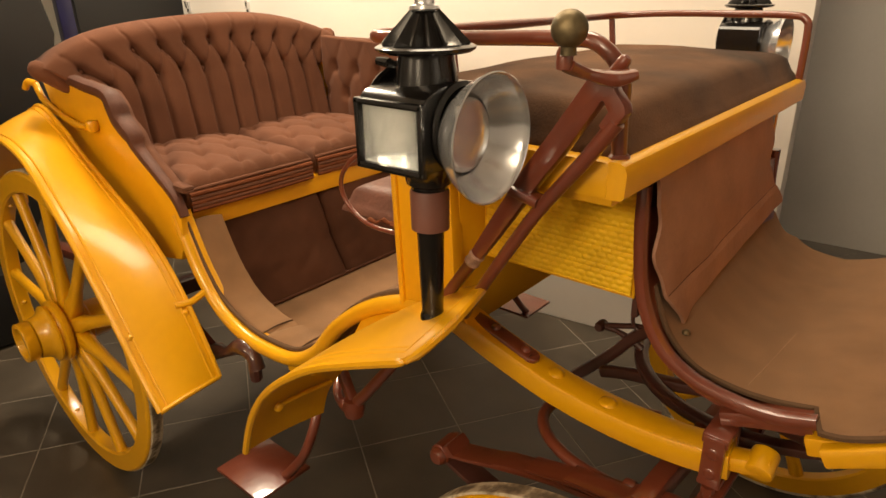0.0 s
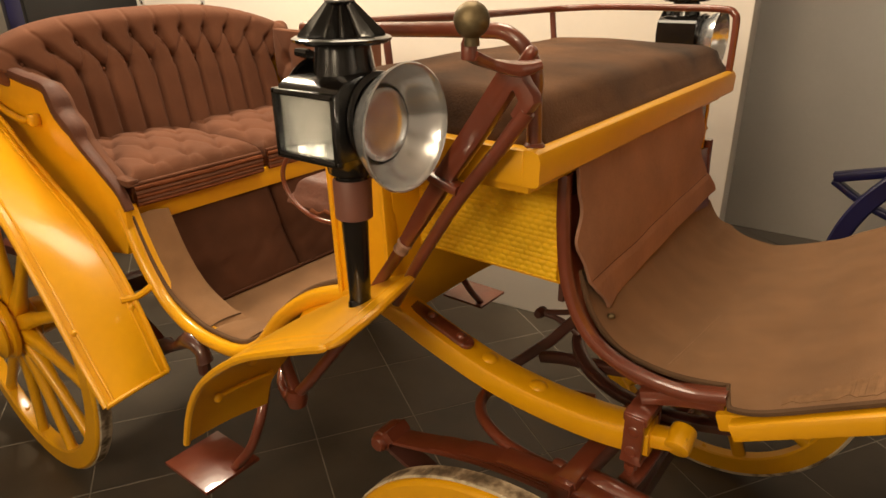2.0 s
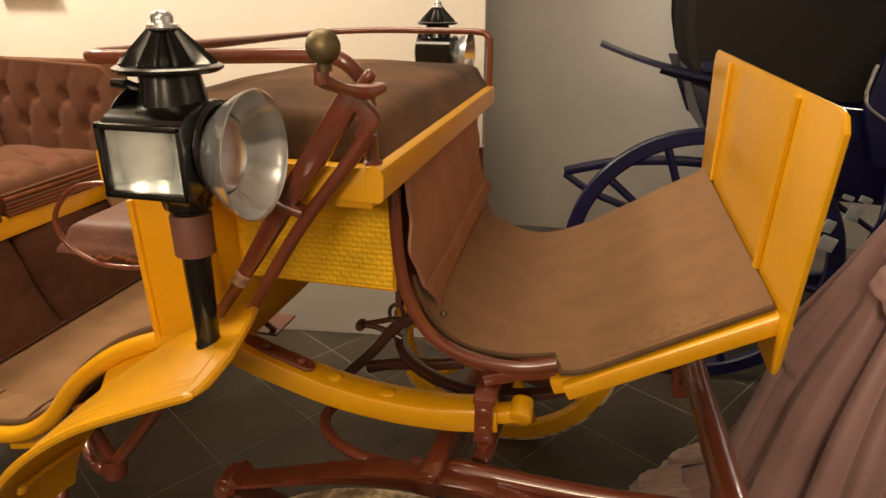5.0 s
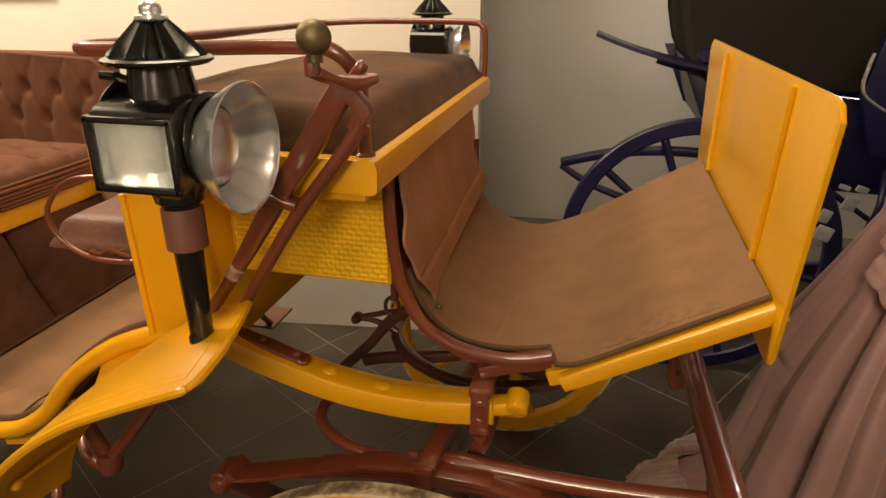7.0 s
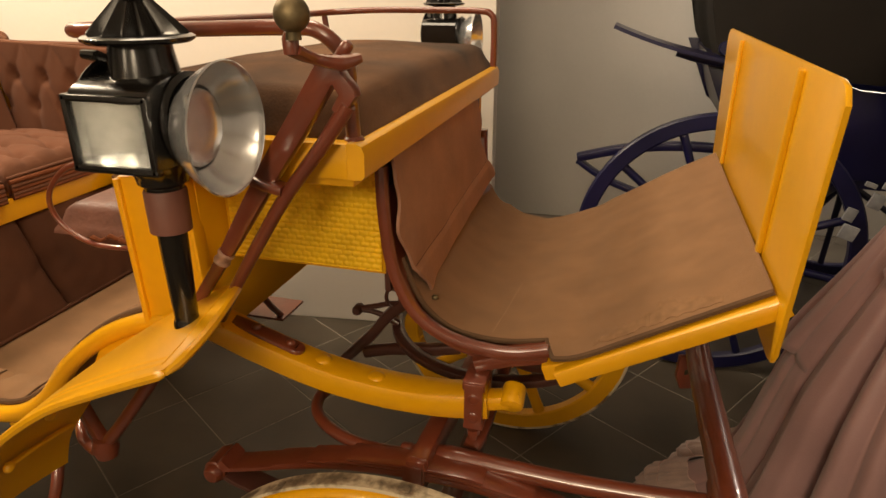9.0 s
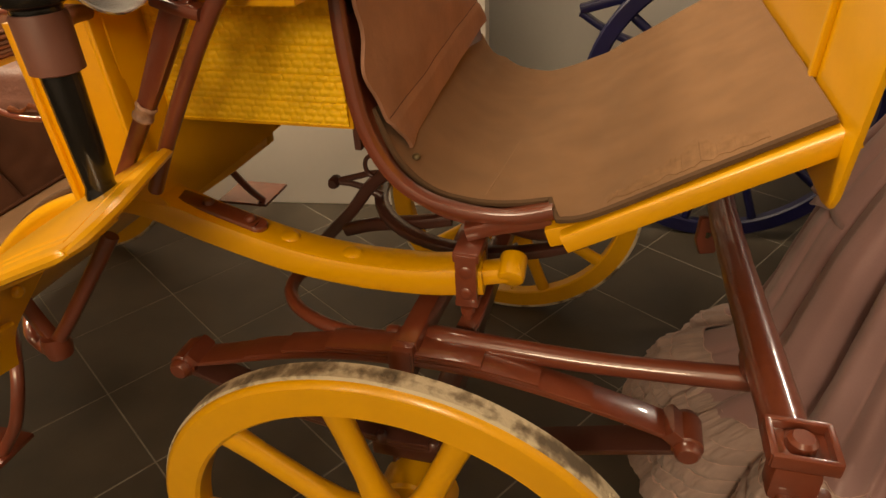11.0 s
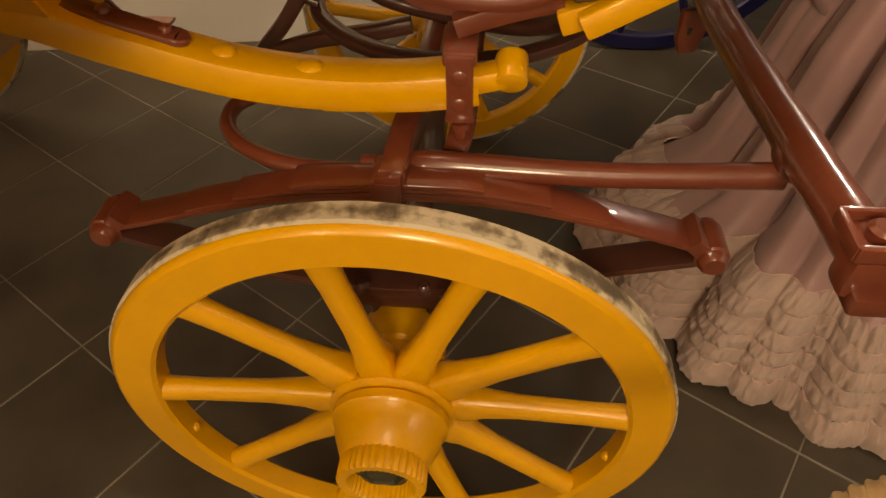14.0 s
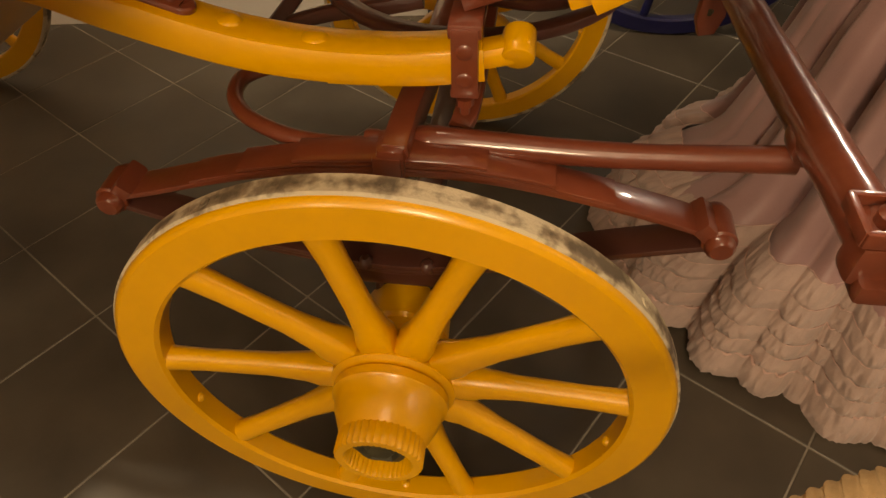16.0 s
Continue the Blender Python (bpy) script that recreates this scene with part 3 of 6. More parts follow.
part("bar_lug", plate([(-0.02, 0.03), (0.02, 0.03), (0.022, -0.01), (0.012, -0.035), (-0.012, -0.035), (-0.022, -0.01)], 0.02, Matrix.Translation((0.438, 0.03, 0.625)) @ Matrix.Rotation(radians(90), 4, "X") @ Matrix.Rotation(radians(18), 4, "Y") @ Matrix.Diagonal((1.15, 1.2, 0.7, 1)), 0.004), OXIDE, bar)
# solid dark plug drawn for the shade inside the lug's hole
part("lug_hole_plug", lathe([(0, -0.012), (0.006, -0.012), (0.006, 0.012), (0, 0.012)], 10, Matrix.Translation((0.438, 0.03, 0.625)) @ Matrix.Rotation(radians(-30), 4, "Z") @ AXES["y"]), DARK_IRON, bar)


def perch_iron(s):
    """The swept yellow beam of one side, with its clamp, knob and bolts."""
    pts = [(-0.455, s * 0.424, 0.862), (-0.42, s * 0.422, 0.868), (-0.36, s * 0.418, 0.858), (-0.28, s * 0.413, 0.825), (-0.175, s * 0.405, 0.788), (-0.08, s * 0.40, 0.771), (0.02, s * 0.395, 0.767), (0.10, s * 0.388, 0.773)]
    ob = part("side_beam", beam(pts, 0.056, 0.042, b=0.0085), YELLOW, carriage, "swept yellow wooden side beam", Matrix.Translation((0, 0, -0.09 if s > 0 else 0)))
    part("beam_neck", beam([(0.095, s * 0.388, 0.772), (0.13, s * 0.385, 0.779), (0.15, s * 0.383, 0.786)], 0.034, 0.026, b=0.008), YELLOW, ob)
    part("beam_knob", lathe([(0, -0.019), (0.014, -0.019), (0.0175, -0.0175), (0.0185, -0.014), (0.0185, 0.014), (0.0175, 0.0175), (0.014, 0.019), (0, 0.019)], 28, Matrix.Translation((0.137, s * 0.385, 0.783)) @ Matrix.Rotation(radians(-25 * s), 4, "X") @ AXES["y"]), YELLOW, ob)
    for x, z, y in ((-0.175, 0.804, 0.403), (-0.082, 0.787, 0.402)):
        part("beam_bolt", dome_bolt((x, s * y, z + 0.001), "z", 0.0165, 0.008, 1), YELLOW, ob)
    for x, z in ((-0.12, 0.757), (-0.05, 0.749)):
        part("beam_shim", block((0.04, 0.04, 0.006), (x, s * 0.40, z), 0.002), YELLOW, ob)
    pl = part("beam_plate", beam([(-0.34, s * 0.412, 0.866), (-0.28, s * 0.412, 0.848), (-0.222, s * 0.41, 0.828), (-0.217, s * 0.41, 0.826)], 0.03, 0.010, b=0.004), OXIDE, ob, "red-brown iron strap plate")
    part("plate_end", lathe([(0, -0.006), (0.0148, -0.006), (0.015, 0.003), (0.013, 0.005), (0, 0.005)], 20, Matrix.Translation((-0.217, s * 0.41, 0.826)) @ Matrix.Rotation(radians(18), 4, "Y")), OXIDE, pl)
    for x, z in ((-0.225, 0.836), (-0.285, 0.856)):
        part("plate_bolt", dome_bolt((x, s * 0.411, z), "z", 0.008, 0.005, 1), OXIDE, pl)
    cl = part("beam_clamp", block((0.029, 0.010, 0.078), (0.083, s * 0.421, 0.781), 0.003), OXIDE, ob, "red-brown iron clamp")
    part("clamp_top", block((0.036, 0.072, 0.016), (0.083, s * 0.388, 0.815), 0.004), OXIDE, cl)
    part("clamp_side", block((0.030, 0.010, 0.060), (0.083, s * 0.357, 0.788), 0.003), OXIDE, cl)
    part("clamp_foot", block((0.032, 0.060, 0.010), (0.083, s * 0.395, 0.744), 0.003), OXIDE, cl)
    for dz in (0.795, 0.762):
        part("clamp_rivet", dome_bolt((0.083, s * 0.426, dz), "y", 0.009, 0.002, s), OXIDE, cl)
    for dy in (0.375, 0.418):
        part("clamp_nut", lathe([(0, -0.020), (0.006, -0.020), (0.006, -0.010), (0.010, -0.009), (0.010, 0), (0, 0)], 8, Matrix.Translation((0.083, s * dy, 0.737))), OXIDE, cl)
    return ob


for s in (-1, 1):
    perch_iron(s)

# driver's foot well: iron frame, boards, dash
WELL = [(-0.066, 1.135), (-0.064, 1.06), (-0.052, 0.975), (-0.022, 0.912), (0.02, 0.878), (0.075, 0.862), (0.135, 0.860), (0.188, 0.874)]
for s in (-1, 1):
    part("well_iron", sweep(smooth_path([(x, s * 0.385 if s < 0 else 0.29, z if s < 0 else z - 0.085) for x, z in WELL], 6), bar_section(0.018, 0.022, 0.007), up=(0, 1, 0)), OXIDE, carriage)
    if s < 0:
        part("well_brace", beam([(0.185, s * 0.37, 0.862), (0.12, s * 0.37, 0.845), (0.075, s * 0.375, 0.832)], 0.04, 0.022), OXIDE, carriage)
    else:
        part("well_brace", beam([(0.185, 0.28, 0.78), (0.12, 0.28, 0.765), (0.075, 0.285, 0.755)], 0.04, 0.022), OXIDE, carriage)
    if s < 0:
        part("under_iron", tube([(0.20, s * 0.36, 0.83), (0.15, s * 0.30, 0.79), (0.05, s * 0.24, 0.775), (-0.05, s * 0.22, 0.80), (-0.10, s * 0.22, 0.90)], 0.011, 10), MAROON, carriage)


def well_floor():
    prof = [(-0.062, 1.10), (-0.05, 0.99), (-0.02, 0.905), (0.03, 0.862), (0.08, 0.848), (0.14, 0.850), (0.195, 0.864)]
    path = smooth_path([(x, 0, z) for x, z in prof], 6)
    return sheet(lambda u, v: (along(path, u).x, -0.375 + 0.66 * v, along(path, u).z - 0.066 * v), 30, 2, 0.010)


part("well_floor", well_floor(), OXIDE, carriage)
led = part("foot_board", beam([(0.205, -0.05, 0.846), (0.482, -0.05, 1.002)], 0.74, 0.026, b=0.006), YELLOW, carriage, "yellow sloping foot board")
part("foot_board_step", block((0.05, 0.70, 0.026), (0.205, -0.05, 0.850), 0.004, Matrix.Rotation(radians(-20), 4, "Y")), YELLOW, led)


def dash():
    out = [(-0.497, 1.262), (-0.483, 1.279), (-0.46, 1.284), (0.442, 1.278), (0.467, 1.268), (0.475, 1.25), (0.41, 0.945), (0.385, 0.93), (-0.41, 0.925), (-0.432, 0.93), (-0.442, 0.945)]
    m = Matrix(((0, 0, 1, 0.4705), (1, 0, 0, 0), (0, 1, 0, 0), (0, 0, 0, 1)))
    ob = part("dash_board", plate(out, 0.007, m, 0.0025), YELLOW, carriage, "upright yellow dash board")
    for ps in (((-0.308, 1.268), (-0.268, 1.018)), ((0.222, 1.262), (0.226, 1.022))):
        (y0, z0), (y1, z1) = ps
        rib = part("dash_rib", beam([(0.464, y0, z0), (0.464, y0 + (y1 - y0) * 0.06, z0 + (z1 - z0) * 0.06), (0.464, y1, z1)], 0.010, 0.016, up=(0, 1, 0), b=0.004, scale=[0.5, 1, 1, 1]), YELLOW, ob)
        for t in (0.25, 0.6):
            part("rib_bolt", dome_bolt((0.466, y0 + (y1 - y0) * t + 0.014, z0 + (z1 - z0) * t), "x", 0.006, 0.004, -1), YELLOW, rib)
    for y in (-0.30, 0.30):
        part("dash_stay", tube([(0.486, y, 1.15), (0.50, y, 1.0), (0.49, y, 0.95), (0.44, y, 0.93)], 0.008, 8), YELLOW, ob)
    return ob


dash()

mat = thing("foot_mat", "tan carpet mat lying in the driver's foot well", "mat")
MATP = [(-0.05, 0.985), (-0.022, 0.920), (0.02, 0.880), (0.07, 0.866), (0.125, 0.866), (0.19, 0.878), (0.24, 0.892), (0.355, 0.957), (0.462, 1.018)]
MATPATH = smooth_path([(x, 0, z) for x, z in MATP], 8)


def mat_fn(u, v):
    p = along(MATPATH, u)
    near = -0.352 if p.x < 0.182 else (-0.352 - 0.055 * min(1, (p.x - 0.182) / 0.012) if p.x < 0.24 else -0.407 + 0.008 * max(0, (p.x - 0.24) / 0.22))
    far = 0.318 + 0.006 * math.sin(p.x * 20) + 0.014 * max(0, p.x - 0.2) / 0.26
    y = near + (far - near) * v
    return (p.x, y, p.z - v * (0.036 * min(1, max(0, (0.25 - p.x) / 0.15)) + 0.8 * max(0, -p.x)) + 0.002 * noise.noise((p.x * 9, y * 9, 0)))


part("carpet", sheet(lambda u, v: mat_fn(u, v), 90, 40, 0.009), CARPET, mat)


def mat_edge():
    pts = [Vector(mat_fn(u, 0.0)) + Vector((0, -0.0015, -0.004)) for u in np.linspace(0, 1, 80)]
    return sweep(pts, ring(0.0048, 6), (0, 1, 0))


part("bound_edge", mat_edge(), CARPET_EDGE, mat)
part("worn_crease", sweep([Vector(mat_fn(0.335 + 0.05 * q, 0.02 + 0.75 * q)) + Vector((0, 0, 0.0002)) for q in np.linspace(0, 0.42, 30)], ring(0.0010, 6), (0, 0, 1), scale=[0.4 + 0.9 * abs(noise.noise((i * 0.45, 1, 0))) for i in range(30)]), WORN_PILE, mat)


def frayed_pile():
    """Short bared threads where shoes have rubbed the edge of the mat."""
    bm = bmesh.new()
    rnd = random.Random(5)
    for k in range(190):
        u = 0.60 + 0.30 * (k + rnd.uniform(-0.3, 0.3)) / 190
        e = max(0.0, 1 - abs(u - 0.77) / 0.16) * (0.7 + 0.5 * noise.noise((u * 40, 2.0, 0)))
        v0 = 0.014 + 0.02 * abs(noise.noise((u * 30, 0, 0)))
        v1 = v0 + 0.015 + 0.085 * e + rnd.uniform(-0.006, 0.006)
        pts = [Vector(mat_fn(u + 0.012 * (v - v0), v)) + Vector((0, 0, 0.0002)) for v in np.linspace(v0, v1, 5)]
        sweep(pts, ring(rnd.uniform(0.0006, 0.0009), 5), (0, 0, 1), bm=bm)
    return bm


part("frayed_edge", frayed_pile(), FRAYED, mat, "pale frayed threads along the worn edge")
part("snap_button", dome_bolt((-0.006, -0.322, 0.905), "z", 0.006, 0.004, 1), BRASS, mat)


def apron_fn(u, v):
    """The oilcloth hanging from the seat rail into the well."""
    x = -0.060 + 0.030 * v ** 1.5 + 0.012 * math.sin(v * 3 + u * 2) * v + 0.003 * noise.noise((u * 5, v * 4, 3.0))
    x += 0.007 * math.exp(-(u / 0.06) ** 2) * math.sin(v * 7 + 0.6)
    x += 0.004 if v > 0.80 else 0.0
    z = 1.172 - 0.259 * v + 0.03 * u * v
    y = (-0.405 + 0.075 * v + 0.012 * math.sin(v * 8 - 0.4) + 0.005 * math.sin(v * 21)) + u * (0.53 + 0.06 * v + 0.010 * math.sin(v * 9))
    return (x, y, z)


ap = part("apron", sheet(apron_fn, 40, 40, 0.005), LEATHER, carriage, "brown oilcloth apron hanging below the seat")
for hv in (0.79,):
    part("hem_stitching", sweep([Vector(apron_fn(u, hv)) + Vector((0.0046, 0, 0)) for u in np.linspace(0.01, 0.99, 40)], ring(0.0009, 6), (1, 0, 0)), WELT, ap)
part("well_back", block((0.010, 0.60, 0.22), (-0.069, -0.07, 1.04), 0.002), MAROON, carriage)

# driver's box
SEAT_Z = 1.125


def rolled_rail():
    sec = [(0.006, -0.025), (0.014, -0.024), (0.0175, -0.020), (0.0185, 0.012), (0.015, 0.021), (0.008, 0.025), (-0.004, 0.025), (-0.012, 0.018), (-0.012, -0.025)]
    return sweep([Vector((-0.058, y, SEAT_Z + 0.046)) for y in (-0.506, -0.2, 0.1, 0.325)], [(a, b * 0.92) for a, b in sec], (0, 0, 1))


box = part("seat_box", block((0.41, 0.80, 0.05), (-0.265, -0.095, SEAT_Z + 0.035), 0.004), YELLOW, carriage, "yellow driver's box with woven side panels")
part("front_rail", rolled_rail(), YELLOW, box)
for s in (-1, 1):
    y = -0.495 if s < 0 else 0.31
    part("side_rail", block((0.40, 0.026, 0.047), (-0.262, y, SEAT_Z + 0.0455), 0.006), YELLOW, box)


def weave(x0, x1, z0, z1, y, s):
    """A plaited panel: flat withies passing over and under."""
    pitch_x, pitch_z = 0.0155, 0.0088
    nx, nz = 150, 110

    def h(x, z):
        row = math.floor(z / pitch_z)
        fz = abs((z / pitch_z) % 1 - 0.5) * 2
        ph = (x / pitch_x + 0.5 * (row % 2) + 0.07 * math.sin(row * 12.9)) % 1
        fx = abs(ph - 0.5) * 2
        k = noise.noise((x * 160, row * 3.1, 0)) * 0.25
        return 0.0028 * (1 + k) * max(0, 1 - fx ** 4) * max(0, 1 - fz ** 3)

    def fn(u, v):
        x, z = x0 + (x1 - x0) * u, z0 + (z1 - z0) * v
        return (x, y + s * h(x, z), z)

    return sheet(fn, nx, nz, 0.0)


for s in (-1, 1):
    pn = part("wicker_panel", weave(-0.33, -0.074, 0.966, 1.15, s * 0.376 if s < 0 else 0.28, s), WICKER, box, "yellow painted basket-weave panel", sharp=60)
    part("panel_back", block((0.27, 0.012, 0.18), (-0.205, s * 0.367 if s < 0 else 0.27, 1.05), 0.002), YELLOW, box)
part("box_front", block((0.012, 0.63, 0.18), (-0.082, -0.05, 1.05), 0.002), YELLOW, box)
part("box_bottom", block((0.27, 0.63, 0.014), (-0.205, -0.05, 0.966), 0.002), YELLOW, box)
part("box_rear", block((0.014, 0.74, 0.30), (-0.345, -0.07, 0.99), 0.002), YELLOW, box)
for s in (-1, 1):
    bd = part("riser_board", plate([(-0.463, 1.108), (-0.345, 1.122), (-0.335, 0.90), (-0.40, 0.86), (-0.452, 0.862)], 0.022, Matrix(((1, 0, 0, 0), (0, 0, 1, s * 0.444), (0, 1, 0, 0), (0, 0, 0, 1))), 0.004), YELLOW, carriage, "yellow upright riser board")
    part("riser_edge", beam([(-0.462, s * 0.446, 1.105), (-0.454, s * 0.446, 0.862)], 0.03, 0.012, up=(1, 0, 0), b=0.004), YELLOW, bd)
    part("riser_edge", beam([(-0.346, s * 0.446, 1.118), (-0.337, s * 0.446, 0.905)], 0.028, 0.009, up=(1, 0, 0), b=0.003), YELLOW, bd)
    part("riser_return", block((0.010, 0.055, 0.21), (-0.345, s * 0.410, 1.01), 0.002), YELLOW, bd)

cushion = thing("driver_cushion", "thick dark brown velvet driver's cushion on the box", "cushion")


def boxed_cushion(x0, x1, y0, y1, z0, z1, crown):
    """A squared cushion with a soft top edge and upright sides."""
    bm = bmesh.new()
    bmesh.ops.create_grid(bm, x_segments=44, y_segments=64, size=0.5)
    n = noise
    for v in bm.verts:
        u, w = v.co.x + 0.5, v.co.y + 0.5
        du, dw = min(u, 1 - u) * (x1 - x0), min(w, 1 - w) * (y1 - y0)
        d = min(du, dw)
        r = 0.036
        drop = 0 if d > r else (1 - math.sqrt(max(0, 1 - (1 - d / r) ** 2)))
        x, y = x0 + (x1 - x0) * u, y0 + (y1 - y0) * w
        z = z1 + crown * math.sin(math.pi * u) ** 0.7 * math.sin(math.pi * w) ** 0.7 - drop * 0.034 + 0.006 * n.noise((x * 6, y * 6, 3.1))
        v.co = (x, y, z)
    edge = [e for e in bm.edges if e.is_boundary]
    for k in range(3):
        ext = bmesh.ops.extrude_edge_only(bm, edges=edge)
        nv = [g for g in ext["geom"] if isinstance(g, bmesh.types.BMVert)]
        edge = [g for g in ext["geom"] if isinstance(g, bmesh.types.BMEdge) and all(q in nv for q in g.verts)]
        for v in nv:
            v.co.z = z1 - 0.034 - (z1 - 0.034 - z0) * (k + 1) / 3
            cx, cy = (x0 + x1) / 2, (y0 + y1) / 2
            bul = 0.006 if k < 2 else -0.002
            v.co.x += math.copysign(bul, v.co.x - cx) if abs(v.co.x - cx) > (x1 - x0) * 0.48 else 0
            v.co.y += math.copysign(bul, v.co.y - cy) if abs(v.co.y - cy) > (y1 - y0) * 0.48 else 0
    return bm


part("cushion_body", boxed_cushion(-0.47, -0.068, -0.462, 0.306, SEAT_Z + 0.062, 1.246, 0.014), VELVET, cushion, sharp=80)


def hand_rail():
    """The iron rail that runs round the driver's seat."""
    pts = [(-0.062, -0.482, 1.178), (-0.064, -0.483, 1.24), (-0.066, -0.485, 1.29), (-0.095, -0.49, 1.322), (-0.14, -0.49, 1.326), (-0.27, -0.49, 1.322), (-0.40, -0.49, 1.318), (-0.45, -0.487, 1.317), (-0.474, -0.46, 1.317), (-0.47, -0.40, 1.316), (-0.465, -0.20, 1.314), (-0.47, 0.1, 1.310), (-0.466, 0.25, 1.309), (-0.43, 0.303, 1.311), (-0.337, 0.315, 1.315), (-0.2, 0.315, 1.316), (-0.088, 0.315, 1.315), (-0.059, 0.315, 1.306), (-0.053, 0.315, 1.28), (-0.053, 0.315, 1.185)]
    return tube(pts, 0.0095, 12, 7, scale=[1.0] * 11 + [0.78] * 9)


rail = part("hand_rail", hand_rail(), OXIDE, carriage, "red-brown iron hand rail round the seat")
for x, y in ((-0.462, 0.285), (-0.465, -0.30)):
    part("rail_post", tube([(x, y, 1.306), (x + 0.01, y, 1.22), (x + 0.02, y, 1.12)], 0.007, 10), OXIDE, rail)
for s, x, y in ((-1, -0.062, -0.482), (1, -0.060, 0.315)):
    part("post_foot", lathe([(0, 0), (0.013, 0), (0.013, 0.003), (0.0105, 0.006), (0, 0.006)], 14, Matrix.Translation((x, y, SEAT_Z + 0.0675))), OXIDE, rail)


def brake_lever():
    y = -0.528
    side = Matrix(((1, 0, 0, 0), (0, 0, 1, y), (0, 1, 0, 0), (0, 0, 0, 1)))
    ob = part("brake_lever", beam([(-0.070, y, 1.282), (-0.085, y, 1.260), (-0.113, y, 1.219), (-0.143, y, 1.178), (-0.168, y, 1.143)], 0.020, 0.031, up=(1, 0, 0.7), b=0.006, scale=[1.0, 1.0, 1.0, 0.97, 0.92]), OXIDE, carriage, "red-brown hand brake lever with a brass ball")
    part("lever_shank", beam([(-0.163, y, 1.149), (-0.188, y, 1.112), (-0.220, y, 1.064), (-0.241, y, 1.033), (-0.270, y + 0.002, 0.993), (-0.298, y + 0.004, 0.956), (-0.335, y + 0.01, 0.91)], 0.018, 0.027, up=(1, 0, 0.7), b=0.006, scale=[1.05, 1.0, 0.85, 0.7, 0.66, 0.62, 0.6]), OXIDE, ob)
    part("lever_fork", plate([(-0.078, 1.292), (-0.055, 1.293), (-0.047, 1.279), (-0.035, 1.265), (-0.033, 1.256), (-0.040, 1.246), (-0.055, 1.230), (-0.065, 1.241), (-0.055, 1.257), (-0.061, 1.267), (-0.070, 1.265), (-0.088, 1.240), (-0.100, 1.25)], 0.021, side, 0.0045), OXIDE, ob)
    part("lever_rod", tube([(-0.046, y - 0.002, 1.246), (-0.081, y - 0.004, 1.197), (-0.135, y - 0.005, 1.130), (-0.176, y - 0.004, 1.071), (-0.218, y, 1.008), (-0.245, y + 0.006, 0.968), (-0.27, y + 0.012, 0.93)], 0.0088, 14, scale=[1.12, 1.0, 1.0, 0.95, 1.0]), OXIDE, ob)
    part("lever_collar", beam([(-0.186, y - 0.001, 1.150), (-0.163, y - 0.003, 1.143), (-0.136, y - 0.004, 1.137)], 0.026, 0.013, b=0.004), OXIDE, ob)
    part("rod_sleeve", lathe([(0.009, -0.010), (0.0115, -0.0095), (0.012, -0.007), (0.0104, -0.005), (0.0102, 0.003), (0.012, 0.006), (0.0115, 0.0085), (0.009, 0.010)], 16, Matrix.Translation((-0.241, y, 1.033)) @ Matrix.Rotation(radians(35), 4, "Y")), PALE_SLEEVE, ob, "pale pinkish sleeve on the lever")
    part("trigger_hub", lathe([(0, -0.014), (0.004, -0.014), (0.0065, -0.011), (0.0075, 0.004), (0.0068, 0.010), (0.004, 0.013), (0, 0.0135)], 18, Matrix.Translation((-0.050, y + 0.002, 1.304)) @ Matrix.Rotation(radians(40), 4, "Y")), OXIDE, ob)
    part("trigger_arm", beam([(-0.022, y - 0.018, 1.300), (-0.04, y - 0.034, 1.296), (-0.058, y - 0.058, 1.302), (-0.066, y - 0.085, 1.313)], 0.027, 0.013, up=(0, 0, 1), b=0.005, scale=[0.7, 1.2, 0.85, 0.85]), OXIDE, ob)
    part("trigger_boss", lathe([(0, -0.009), (0.008, -0.009), (0.0085, 0.006), (0.006, 0.012), (0, 0.012)], 14, Matrix.Translation((-0.066, y - 0.087, 1.318))), OXIDE, ob)
    b = [(0, -0.024), (0.008, -0.024), (0.0075, -0.017)] + [(0.0178 * math.sin(a), -0.0178 * math.cos(a)) for a in np.linspace(0.45, math.pi, 16)]
    b[-1] = (0, 0.0178)
    part("ball_knob", lathe(b, 32, Matrix.Translation((-0.060, y - 0.091, 1.347))), BRASS, ob, "dull brass ball knob")
    return ob


brake_lever()


SILL = [(-1.245, 0.86), (-1.222, 0.80), (-1.175, 0.71), (-1.11, 0.638), (-1.02, 0.597), (-0.92, 0.588), (-0.82, 0.602), (-0.735, 0.652), (-0.655, 0.742), (-0.56, 0.815), (-0.47, 0.856), (-0.40, 0.868)]


